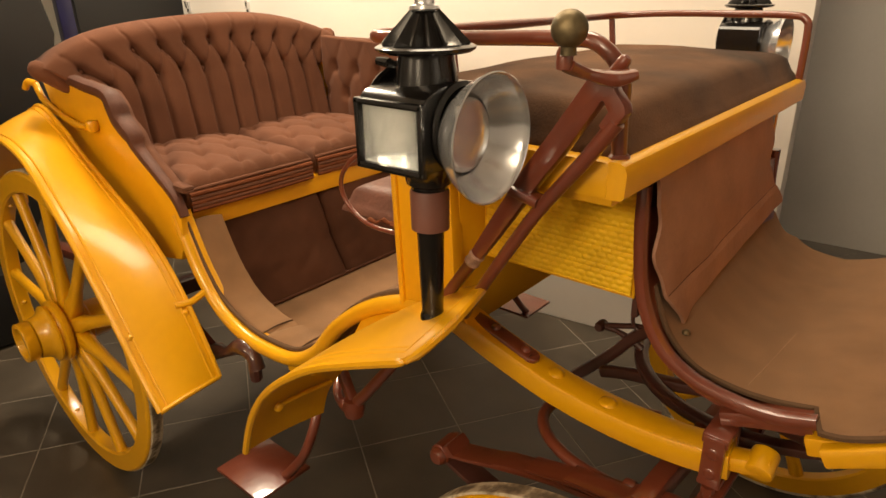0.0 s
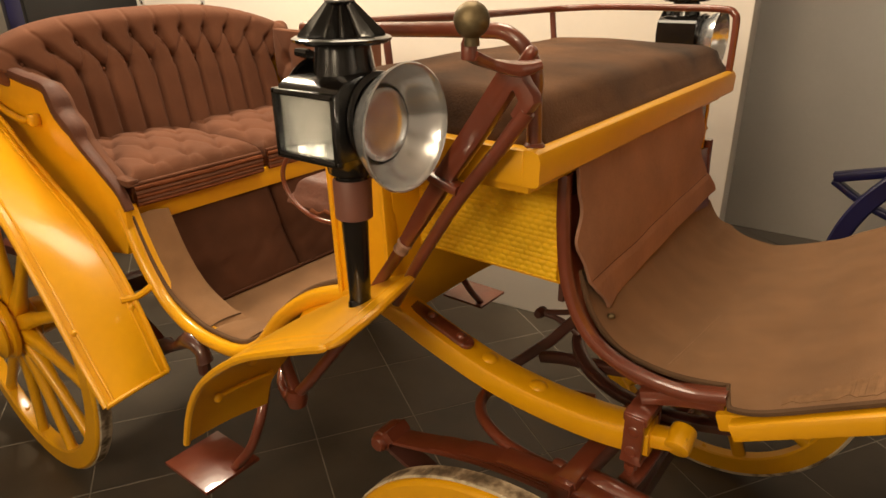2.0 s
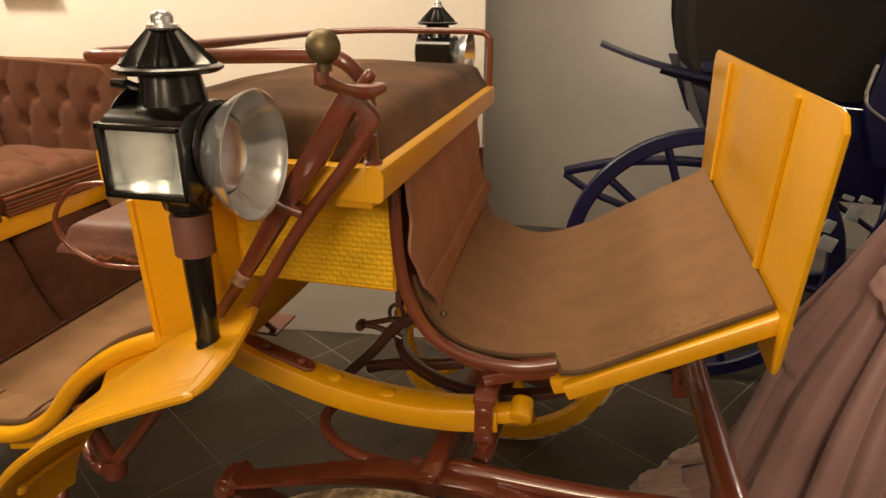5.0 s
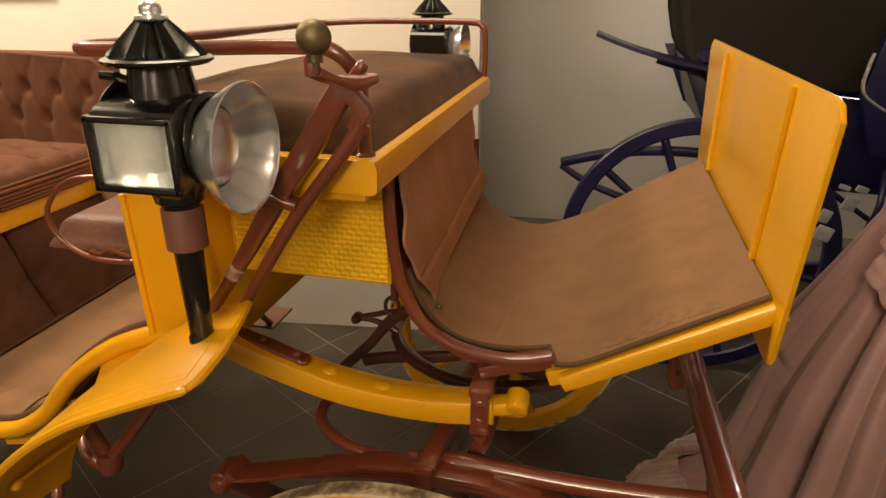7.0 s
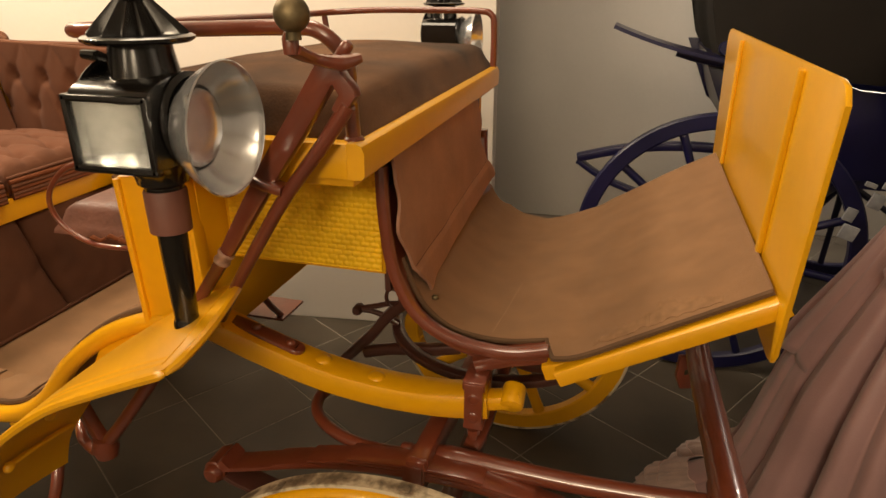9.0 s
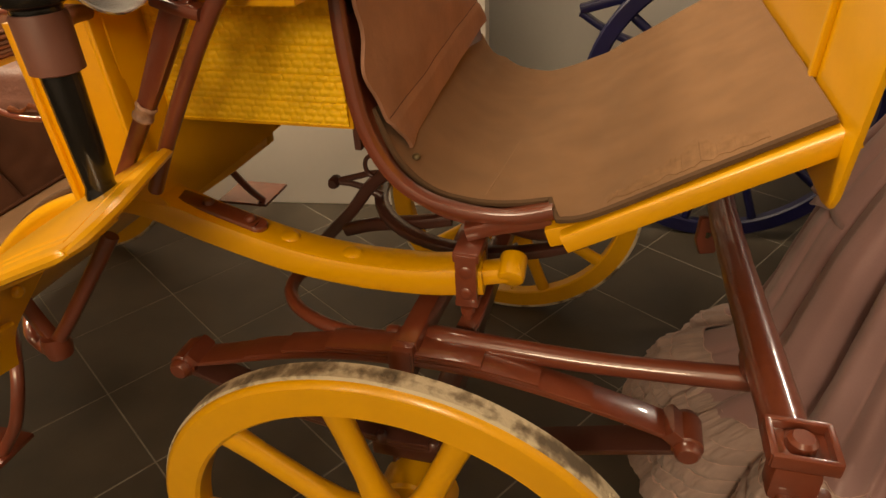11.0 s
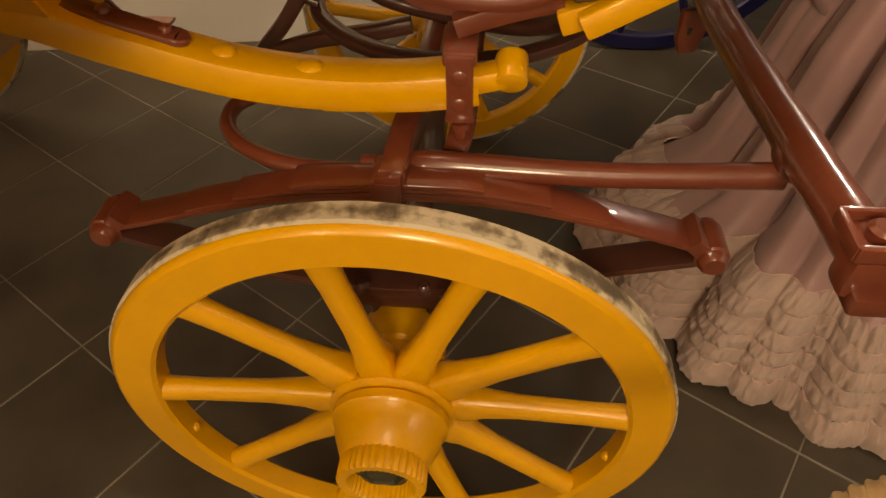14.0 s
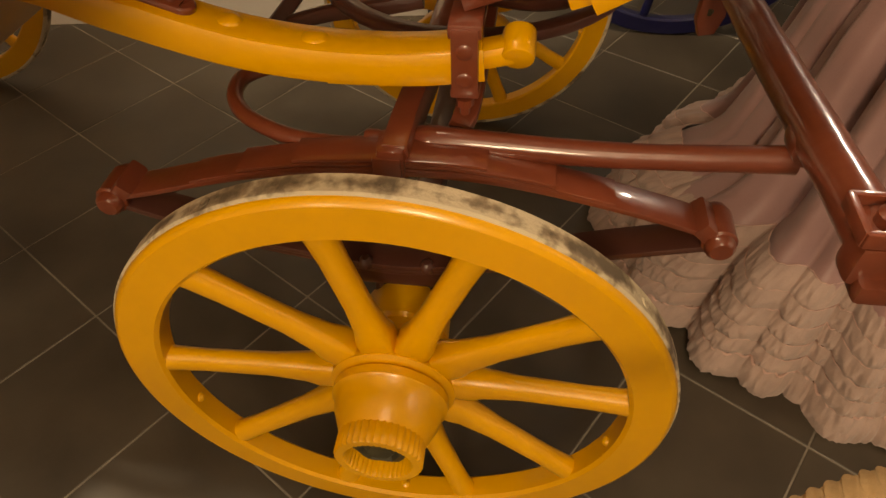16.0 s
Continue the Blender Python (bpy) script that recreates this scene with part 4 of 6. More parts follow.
# front mudguards that sweep down behind the front wheels
def wing(s):
    rows = [(-0.194, -0.724, -0.234, -0.512, 0.980, 0.985), (-0.245, -0.724, -0.285, -0.500, 0.958, 0.958), (-0.31, -0.722, -0.35, -0.468, 0.928, 0.918), (-0.38, -0.72, -0.42, -0.462, 0.893, 0.872), (-0.45, -0.718, -0.48, -0.466, 0.846, 0.825), (-0.51, -0.716, -0.525, -0.482, 0.795, 0.776), (-0.552, -0.714, -0.555, -0.510, 0.745, 0.727), (-0.585, -0.712, -0.585, -0.535, 0.690, 0.672), (-0.615, -0.71, -0.605, -0.54, 0.620, 0.610)]
    out = smooth_path([(a, b, e) for a, b, c, d, e, f in rows], 6)
    inn = smooth_path([(c, d, f) for a, b, c, d, e, f in rows], 6)

    def fn(u, v):
        i = u * (len(out) - 1)
        k = min(int(i), len(out) - 2)
        a = out[k].lerp(out[k + 1], i - k)
        b = inn[k].lerp(inn[k + 1], i - k)
        p = a.lerp(b, v)
        lift = 0.010 * math.sin(math.pi * v)
        p.x += 0.016 * math.sin(math.pi * v ** 0.8) * max(0.0, 1 - u / 0.2) ** 2
        return (p.x, p.y * -s if s > 0 else p.y, p.z + lift * (1 - u * 0.5))

    ob = part("front_mudguard", sheet(fn, 48, 14, 0.005), YELLOW, carriage, "yellow sheet-iron mudguard")
    edge = [Vector(fn(u, 0.0)) for u in np.linspace(0, 1, 50)]
    part("guard_bead", sweep(edge, ring(0.0065, 8), (0, 1, 0), scale=[0.35, 0.8] + [1.0] * 48), YELLOW, ob)
    front = [Vector(fn(0.0, v)) for v in np.linspace(0, 1, 14)]
    part("guard_lip", sweep(front, ring(0.0065, 8), (1, 0, 0), scale=[0.5] + [1.0] * 12 + [0.5]), YELLOW, ob)
    for q in (0.075, 0.125):
        part("guard_crease", sweep([Vector(fn(u, q + 0.0 * u)) + Vector((0, 0, 0.0022)) for u in np.linspace(0.045, 0.55, 40)], ring(0.0040, 8), (0, 1, 0)), YELLOW, ob)
    part("guard_crease", sweep([Vector(fn(0.045, v)) + Vector((0, 0, 0.0022)) for v in np.linspace(0.075, 0.93, 14)], ring(0.0040, 8), (1, 0, 0)), YELLOW, ob)

    def web(u, v):
        p = Vector(fn(0.20 + 0.64 * u, 1.0))
        x = p.x
        z = float(np.interp(x, [q[0] for q in SILL], [q[1] for q in SILL]))
        return (x, p.y + (s * 0.44 - p.y) * v, (p.z - 0.001) * (1 - v) + (z - 0.012) * v)

    part("guard_web", sheet(web, 24, 3, 0.004), YELLOW, ob)
    part("guard_rib", sweep([Vector(fn(0.80, v)) + Vector((0.006, 0, -0.006)) for v in np.linspace(0.25, 0.85, 10)], ring(0.005, 8), (0, 0, 1)), YELLOW, ob)
    for u, v in ((0.80, 0.25), (0.66, 0.75), (0.62, 0.4)):
        part("guard_bolt", dome_bolt(Vector(fn(u, v)) + Vector((0.006, 0, -0.008)), "x", 0.009, 0.006, 1), YELLOW, ob)
    part("guard_stay", beam([(-0.36, s * 0.50, 0.88), (-0.40, s * 0.54, 0.85), (-0.47, s * 0.60, 0.825)], 0.03, 0.012), YELLOW, ob)
    return ob


for s in (-1, 1):
    wing(s)


# body of the carriage: sill, floor, sides
SPATH = smooth_path([(x, 0, z) for x, z in SILL], 8)
for s in (-1, 1):
    part("body_sill", sweep([p + Vector((0, s * 0.445, 0)) for p in SPATH], ring(0.0165, 14), (0, 1, 0)), YELLOW, carriage, "yellow half-round body sill")
    part("sill_inner", sweep([p + Vector((0, s * 0.425, 0.004)) for p in SPATH], bar_section(0.02, 0.03, 0.004), (0, 1, 0)), YELLOW, carriage)


def floor_strip(s):
    """Carpet that lines the entrance step inside the sill."""
    path = [p + Vector((0, 0, 0.014)) for p in SPATH[6:]]

    def fn(u, v):
        p = along(path, u)
        return (p.x, s * (0.432 - 0.100 * v), p.z + 0.007 * math.sin(math.pi * v) + 0.004 * noise.noise((p.x * 14, v * 3, 0)) - 0.008 * sum(math.exp(-((u - q - 0.02 * v) / 0.010) ** 2) for q in (0.36, 0.50)))

    return sheet(fn, 140, 10, 0.010)


for s in (-1, 1):
    st = part("entrance_carpet", floor_strip(s), CARPET, carriage, "tan carpet over the entrance sill")
    for u in (0.36, 0.50):
        p = along(SPATH[6:], u) + Vector((0, 0, 0.016))
        part("carpet_seam", sweep([Vector((p.x, s * (0.43 - 0.096 * q), p.z + 0.005 * math.sin(math.pi * q))) for q in np.linspace(0, 1, 8)], ring(0.0018, 6), (0, 0, 1)), CARPET_EDGE, st)
    part("bound_edge", sweep([p + Vector((0, s * 0.431, 0.019 + 0.003 * noise.noise((p.x * 11, 0, 0)))) for p in SPATH[6:-2]], ring(0.006, 8), (0, 1, 0)), CARPET_EDGE, st)


def rear_floor():
    path = smooth_path([(-1.17, 0, 0.552), (-1.05, 0, 0.550), (-0.95, 0, 0.552), (-0.85, 0, 0.572), (-0.76, 0, 0.628), (-0.66, 0, 0.725), (-0.56, 0, 0.805), (-0.47, 0, 0.85), (-0.36, 0, 0.865)], 6)
    return sheet(lambda u, v: (along(path, u).x, -0.40 + 0.80 * v, along(path, u).z + 0.004), 44, 6, 0.012)


part("rear_floor", rear_floor(), CARPET, carriage, "tan carpeted floor between the seats")


def toe_board():
    path = smooth_path([(-0.90, 0, 0.535), (-0.83, 0, 0.555), (-0.74, 0, 0.615), (-0.64, 0, 0.712), (-0.54, 0, 0.795), (-0.45, 0, 0.838), (-0.36, 0, 0.85)], 6)
    return sheet(lambda u, v: (along(path, u).x, -0.41 + 0.84 * v, along(path, u).z), 36, 4, 0.012)


part("toe_board", toe_board(), YELLOW, carriage, "yellow board below the rear floor")
part("keel_board", plate([(-0.40, 0.845), (-0.452, 0.795), (-0.457, 0.737), (-0.555, 0.667), (-0.67, 0.592), (-0.75, 0.60), (-0.60, 0.80)], 0.03, Matrix(((1, 0, 0, 0), (0, 0, 1, 0.055), (0, 1, 0, 0), (0, 0, 0, 1))), 0.004), YELLOW, carriage, "yellow board under the body")
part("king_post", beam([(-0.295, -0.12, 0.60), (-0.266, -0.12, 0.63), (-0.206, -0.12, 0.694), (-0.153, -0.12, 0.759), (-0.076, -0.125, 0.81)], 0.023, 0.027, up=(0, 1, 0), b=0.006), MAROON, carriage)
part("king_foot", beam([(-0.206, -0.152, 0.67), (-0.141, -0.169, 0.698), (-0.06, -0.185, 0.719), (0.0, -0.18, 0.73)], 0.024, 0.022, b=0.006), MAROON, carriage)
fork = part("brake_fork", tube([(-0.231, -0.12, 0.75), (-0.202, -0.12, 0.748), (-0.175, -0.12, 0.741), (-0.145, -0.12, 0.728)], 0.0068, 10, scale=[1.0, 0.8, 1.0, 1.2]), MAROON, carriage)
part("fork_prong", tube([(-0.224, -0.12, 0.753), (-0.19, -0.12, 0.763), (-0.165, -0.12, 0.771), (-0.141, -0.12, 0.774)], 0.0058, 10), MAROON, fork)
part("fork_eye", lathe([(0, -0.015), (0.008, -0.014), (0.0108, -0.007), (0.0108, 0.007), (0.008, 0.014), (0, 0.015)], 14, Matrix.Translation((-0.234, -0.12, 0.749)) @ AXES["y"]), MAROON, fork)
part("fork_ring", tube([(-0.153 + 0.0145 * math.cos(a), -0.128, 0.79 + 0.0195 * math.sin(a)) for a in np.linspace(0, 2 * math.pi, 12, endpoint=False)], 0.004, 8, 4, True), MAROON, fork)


def kick_fn(u, v):
    y = -0.40 + 0.80 * u
    z = 0.805 - 0.255 * v
    fold = 0.010 * math.sin(v * 2.5) * math.cos(u * 19) - 0.024 * math.exp(-((u - 0.52 - 0.02 * v) / 0.014) ** 2)
    fold += 0.010 * noise.noise((u * 6, v * 2.5, 5.0)) + 0.005 * noise.noise((u * 17 + v * 5, v * 6, 1.0))
    return (-1.262 + 0.105 * v + fold, y, z)


# the seat's shade on this panel is put into its cloth colour
kp = part("kick_panel", sheet(kick_fn, 90, 30, 0.008), SHADED_CLOTH, carriage, "brown cloth panel below the rear seat, darkened for the seat's shade")
part("panel_hem", tube([(-1.150, -0.40, 0.562), (-1.148, 0, 0.562), (-1.150, 0.40, 0.562)], 0.005, 8), SHADED_CLOTH, kp)

# rear seat
rs = part("seat_rail", block((0.03, 0.90, 0.058), (-1.262, 0, 0.832), 0.005), YELLOW, carriage, "yellow rail below the rear seat")
part("seat_board", block((0.50, 0.86, 0.02), (-1.50, 0, 0.845), 0.003), YELLOW, rs)
SIDE_TOP = [(-1.205, 0.862), (-1.232, 0.906), (-1.298, 0.953), (-1.378, 1.006), (-1.398, 1.04), (-1.446, 1.076), (-1.462, 1.108), (-1.50, 1.136), (-1.624, 1.148), (-1.78, 1.168), (-1.90, 1.19)]
for s in (-1, 1):
    out = SIDE_TOP + [(-1.90, 1.16), (-1.84, 1.02), (-1.78, 0.86), (-1.70, 0.74), (-1.45, 0.70), (-1.24, 0.74), (-1.215, 0.79)]
    side = part("body_side", plate(out, 0.018, Matrix(((1, 0, 0, 0), (0, 0, 1, s * 0.448), (0, 1, 0, 0), (0, 0, 0, 1))), 0.005), YELLOW, carriage, "yellow curved body side")
    top = smooth_path([(x, s * 0.446, z) for x, z in SIDE_TOP], 6)
    part("arm_welt", sweep(top, bar_section(0.035, 0.026, 0.011), (0, 0, 1), scale=np.interp(np.linspace(0, 1, len(top)), [0, 0.3, 0.42, 0.6, 0.72, 1], [0.7, 0.95, 1.5, 1.6, 1.2, 1.0])), WELT, side, "dark brown leather arm welt")
    part("side_bead", tube([(-1.925, s * 0.465, 1.13), (-1.868, s * 0.47, 1.086), (-1.765, s * 0.47, 1.054), (-1.66, s * 0.47, 1.038), (-1.60, s * 0.47, 1.042)], 0.010, 10), YELLOW, side)
    part("bead_knob", lathe([(0, -0.018), (0.014, -0.014), (0.018, 0), (0.014, 0.014), (0, 0.018)], 16, Matrix.Translation((-1.572, s * 0.47, 1.048))), YELLOW, side)
    part("hood_pin", tube([(-1.92, s * 0.465, 1.13), (-1.95, s * 0.475, 1.135), (-1.97, s * 0.48, 1.115)], 0.010, 10), YELLOW, side)
part("body_rear", block((0.02, 0.90, 0.40), (-1.82, 0, 1.0), 0.004, Matrix.Rotation(radians(-16), 4, "Y")), YELLOW, carriage)


def fold_height(u, v, folds, w):
    """How full the stuffing stands at (u, v): low in the folds, high between them; a third entry makes a fold shallow."""
    d = np.full(u.shape, 9.0)
    for (a, b), (c, e), *soft in folds:
        px, py = c - a, e - b
        t = np.clip(((u - a) * px + (v - b) * py) / (px * px + py * py), 0, 1)
        bow = 0.0 if soft else 0.18 * np.hypot(px, py) * np.sin(np.pi * t) * (1 if px > 0 else 0)
        d = np.minimum(d, np.hypot(u - a - t * px, v - b - t * py - bow) + (soft[0] * w if soft else 0))
    return np.sqrt(1 - np.clip(1 - d / w, 0, 1) ** 2)


def solid_grid(P, Q):
    """A closed shell between two grids of points."""
    nu, nv = P.shape[:2]
    verts = np.concatenate([P.reshape(-1, 3), Q.reshape(-1, 3)])
    idx = np.arange(nu * nv).reshape(nu, nv)
    k = nu * nv
    faces = []
    for i in range(nu - 1):
        for j in range(nv - 1):
            a, b, c, d = idx[i, j], idx[i + 1, j], idx[i + 1, j + 1], idx[i, j + 1]
            faces.append((a, b, c, d))
            faces.append((a + k, d + k, c + k, b + k))
    rim = list(idx[:, 0]) + list(idx[-1, 1:]) + list(idx[-2::-1, -1]) + list(idx[0, -2:0:-1])
    for a, b in zip(rim, rim[1:] + rim[:1]):
        faces.append((a, a + k, b + k, b))
    me = bpy.data.meshes.new("cushioning")
    me.from_pydata([tuple(map(float, v)) for v in verts], [], [tuple(map(int, f)) for f in faces])
    bm = bmesh.new()
    bm.from_mesh(me)
    bpy.data.meshes.remove(me)
    return bm


def backrest():
    """The curved, buttoned and channelled back of the rear seat."""
    n, width, high = 11, 1.10, 0.36
    nu, nv = 260, 90
    U, V = np.meshgrid(np.linspace(0, width, nu), np.linspace(0, high, nv), indexing="ij")
    step = width / n
    row1, row2 = 0.205, 0.272
    folds, buttons = [], []
    for k in range(n + 1):
        x = k * step
        folds.append(((x, -0.05), (x, row1)))
        buttons.append((x, row1))
        for q in (-0.5, 0.5):
            folds.append(((x, row1), (x + q * step, row2)) + ((0.38,) if q > 0 else ()))
        folds.append(((x + 0.5 * step, row2), (x + 0.5 * step, high + 0.1), 0.42))
        buttons.append((x + 0.5 * step, row2))
    h = fold_height(U, V, folds, step * 0.24) * 0.028
    for a, b in buttons:
        h -= 0.018 * np.exp(-((U - a) ** 2 + (V - b) ** 2) / 0.00032)
    roll = np.clip((V - (high - 0.06)) / 0.06, 0, 1)
    t = (U / width - 0.5) * 2
    arc = np.abs(t) ** 3.2
    Y = t * (0.425 + 0.09 * np.clip((V / high - 0.60) / 0.30, 0, 1) ** 1.5) - 0.006 * np.sign(t) * arc
    topz = 1.303 + 0.035 * np.cos(t * 1.5) - 0.065 * np.abs(t) ** np.where(t < 0, 6.0, 3.0) + 0.012 * t
    Z = 0.90 + (topz - 0.90) * (V / high) - 0.03 * roll ** 2
    X = -1.675 - 0.075 * (V / high) + 0.02 * arc - 0.045 * roll ** 2
    P = np.stack([X + h, Y, Z], -1)
    Q = np.stack([X - 0.05 + 0.03 * roll, Y * 1.01, Z - 0.01], -1)
    ob = part("backrest", solid_grid(P, Q), UPHOLSTERY, carriage, "buttoned brown cloth backrest with upright channels", sharp=180)
    for i in (0, nu - 1):
        rim = [Vector((P[i, j] + Q[i, j]) / 2) for j in range(60, nv, 4)]
        part("end_roll", tube(rim, 0.027, 14, 4, scale=[0.3, 0.85, 1.0, 1.0, 0.9, 0.5]), UPHOLSTERY, ob)
    for a, b in buttons:
        if 0.02 < a < width - 0.02:
            i, j = int(a / width * (nu - 1)), int(b / high * (nv - 1))
            p = Vector(P[i, j]) + Vector((0.004, 0, 0))
            part("button", dome_bolt(p, "x", 0.008, 0.005, 1), UPHOLSTERY, ob)
    return ob


backrest()


def arm_pad(s):
    """The buttoned lining inside one arm."""
    nu, nv = 90, 50
    U, V = np.meshgrid(np.linspace(0, 0.46, nu), np.linspace(0, 0.26, nv), indexing="ij")
    folds, buttons = [], []
    for k in range(-1, 5):
        x = 0.06 + 0.11 * k
        for q in (-1, 1):
            folds.append(((x, 0.17), (x + q * 0.055, 0.26), 0.55))
            folds.append(((x, 0.17), (x + q * 0.055, 0.09), 0.35))
        buttons.append((x, 0.17))
        folds.append(((x + 0.055, 0.09), (x + 0.055, -0.05), 0.2))
        buttons.append((x + 0.055, 0.09))
    h = fold_height(U, V, folds, 0.05) * 0.022
    for a, b in buttons:
        h -= 0.017 * np.exp(-((U - a) ** 2 + (V - b) ** 2) / 0.00030)
    tx = U / 0.46
    X = -1.66 + 0.46 * tx
    top = np.interp(X, [p[0] for p in SIDE_TOP[::-1]], [p[1] for p in SIDE_TOP[::-1]]) if s < 0 else 1.212 - 0.02 * tx - 0.05 * np.clip((tx - 0.9) / 0.1, 0, 1) ** 2
    Z = 0.92 + (np.maximum(top, 0.93) + 0.004 - 0.92) * V / 0.26
    Y = s * (0.432 - h)
    P = np.stack([X, Y, Z], -1)
    Q = np.stack([X, np.full_like(X, s * 0.440), Z], -1)
    return part("arm_pad", solid_grid(P, Q), UPHOLSTERY, carriage, "buttoned brown cloth arm lining", sharp=180)


for s in (-1, 1):
    arm_pad(s)
part("far_arm_top", block((0.48, 0.05, 0.30), (-1.43, 0.452, 1.06), 0.012), UPHOLSTERY, carriage)


def seat_cushion(y0, y1, dx):
    """A loose buttoned cushion with a braided front border."""
    nu, nv = 120, 120
    lx, ly = 0.46, y1 - y0
    U, V = np.meshgrid(np.linspace(0, lx, nu), np.linspace(0, ly, nv), indexing="ij")
    a, b = 0.105, ly / 4
    folds, buttons = [], []
    for i in range(0, 6):
        for j in range(-1, 6):
            x, y = i * a - 0.02, (j + 0.5 * (i % 2)) * b
            buttons.append((x, y))
            folds.append(((x, y), (x + a, y + 0.5 * b), 0.3))
            folds.append(((x, y), (x + a, y - 0.5 * b), 0.22))
    h = fold_height(U, V, folds, 0.05) * 0.022
    for p, q in buttons:
        h -= 0.016 * np.exp(-((U - p) ** 2 + (V - q) ** 2) / 0.00035)
    ed = np.minimum(np.minimum(U, lx - U), np.minimum(V, ly - V))
    soft = np.sqrt(1 - np.clip(1 - ed / 0.035, 0, 1) ** 2)
    X = -1.255 + dx - (lx - U) + 0.004
    Y = y0 + V
    Z = 0.925 + h * soft + 0.022 * np.sin(np.pi * U / lx) * np.sin(np.pi * V / ly) - 0.028 * (1 - soft)
    P = np.stack([X, Y, Z], -1)
    Q = np.stack([X, Y, np.full_like(X, 0.866)], -1)
    ob = thing("seat_cushion", "loose buttoned brown cloth seat cushion with striped orange braid", "cushion", "rear seat cushions", (-1.48, (y0 + y1) / 2, 0.857))
    off = Matrix.Translation((1.48, -(y0 + y1) / 2, -0.857))
    part("cushion_top", solid_grid(P, Q), UPHOLSTERY, ob, "", off, sharp=180)
    for k, (z, mat_) in enumerate(((0.902, FRINGE), (0.890, UPHOLSTERY), (0.880, FRINGE), (0.870, UPHOLSTERY), (0.861, FRINGE))):
        part("braid", tube([(-1.2465 + dx, y0 + 0.006, z), (-1.2455 + dx, (y0 + y1) / 2, z - 0.001), (-1.2465 + dx, y1 - 0.006, z)], 0.0066, 8), mat_, ob, "", off)
    part("piping", tube([(-1.252 + dx, y0 + 0.004, 0.912), (-1.250 + dx, (y0 + y1) / 2, 0.913), (-1.252 + dx, y1 - 0.004, 0.912)], 0.005, 8), UPHOLSTERY, ob, "", off)
    return ob


seat_cushion(-0.415, -0.012, 0.012)
seat_cushion(0.006, 0.42, 0.0)


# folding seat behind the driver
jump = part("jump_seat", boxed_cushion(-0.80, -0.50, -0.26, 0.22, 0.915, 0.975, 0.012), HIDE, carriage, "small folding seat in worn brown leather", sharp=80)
part("seat_pan", block((0.27, 0.46, 0.02), (-0.64, -0.02, 0.918), 0.004), MAROON, jump)
part("grab_loop", tube([(-0.47, -0.34, 1.082), (-0.56, -0.345, 1.092), (-0.65, -0.35, 1.085), (-0.705, -0.35, 1.045), (-0.72, -0.35, 1.005), (-0.70, -0.348, 0.965), (-0.65, -0.345, 0.938), (-0.58, -0.34, 0.934), (-0.50, -0.33, 0.945), (-0.45, -0.32, 0.955)], 0.0048, 12), OXIDE, carriage, "curved red-brown grab handle")
for a, b, c in ((-0.645, -0.336, 0.944), (-0.612, -0.330, 0.948), (-0.585, -0.333, 0.944)):
    part("torn_flap", tube([(a - 0.016, b, c - 0.004), (a - 0.004, b - 0.006, c + 0.004), (a + 0.008, b - 0.002, c - 0.002), (a + 0.016, b + 0.004, c + 0.003)], 0.0042, 7, 3, scale=[0.5, 1.1, 0.8, 0.5]), FRINGE, jump, "torn leather flap")


# rear mudguards
def rear_guard(s):
    outer = [(-2.16, 0.70), (-2.08, 0.84), (-1.96, 0.95), (-1.81, 1.02), (-1.647, 1.036), (-1.515, 1.00), (-1.42, 0.918), (-1.338, 0.837), (-1.266, 0.75), (-1.186, 0.644), (-1.121, 0.56), (-1.046, 0.477)]
    inner = [(-2.18, 0.72), (-2.09, 0.88), (-1.97, 1.0), (-1.84, 1.08), (-1.70, 1.03), (-1.60, 0.965), (-1.464, 0.892), (-1.345, 0.83), (-1.25, 0.758), (-1.17, 0.662), (-1.115, 0.57), (-1.068, 0.479)]
    po_, pi_ = smooth_path([(x, 0.668, z) for x, z in outer], 8), smooth_path([(x, 0.50, z) for x, z in inner], 8)

    def fn(u, v):
        i = u * (len(po_) - 1)
        k = min(int(i), len(po_) - 2)
        a, b = po_[k].lerp(po_[k + 1], i - k), pi_[k].lerp(pi_[k + 1], i - k)
        p = a.lerp(b, v)
        q = 0.012 * math.sin(math.pi * v)
        return (p.x + q * 0.6, s * p.y, p.z + q * 0.6)

    ob = part("rear_mudguard", sheet(fn, 80, 12, 0.005), YELLOW, carriage, "yellow sheet-iron rear mudguard")
    for v, nm in ((0.0, "guard_bead"), (1.0, "guard_bead"), (0.12, "guard_crease"), (0.88, "guard_crease")):
        r = 0.0075 if v in (0.0, 1.0) else 0.0035
        part(nm, sweep([Vector(fn(u, v)) for u in np.linspace(0, 0.998, 90)], ring(r, 8), (0, 1, 0)), YELLOW, ob)
    part("guard_lip", sweep([Vector(fn(0.998, v)) for v in np.linspace(0, 1, 12)], ring(0.006, 8), (1, 0, 0)), YELLOW, ob)
    for u, v in ((0.84, 0.10), (0.84, 0.90)):
        part("guard_bolt", dome_bolt(Vector(fn(u, v)), "x", 0.008, 0.006, 1), YELLOW, ob)
    part("guard_stay", tube([(-1.17, s * 0.53, 0.66), (-1.16, s * 0.49, 0.66), (-1.15, s * 0.45, 0.68)], 0.009, 8), YELLOW, ob)
    return ob


for s in (-1, 1):
    rear_guard(s)


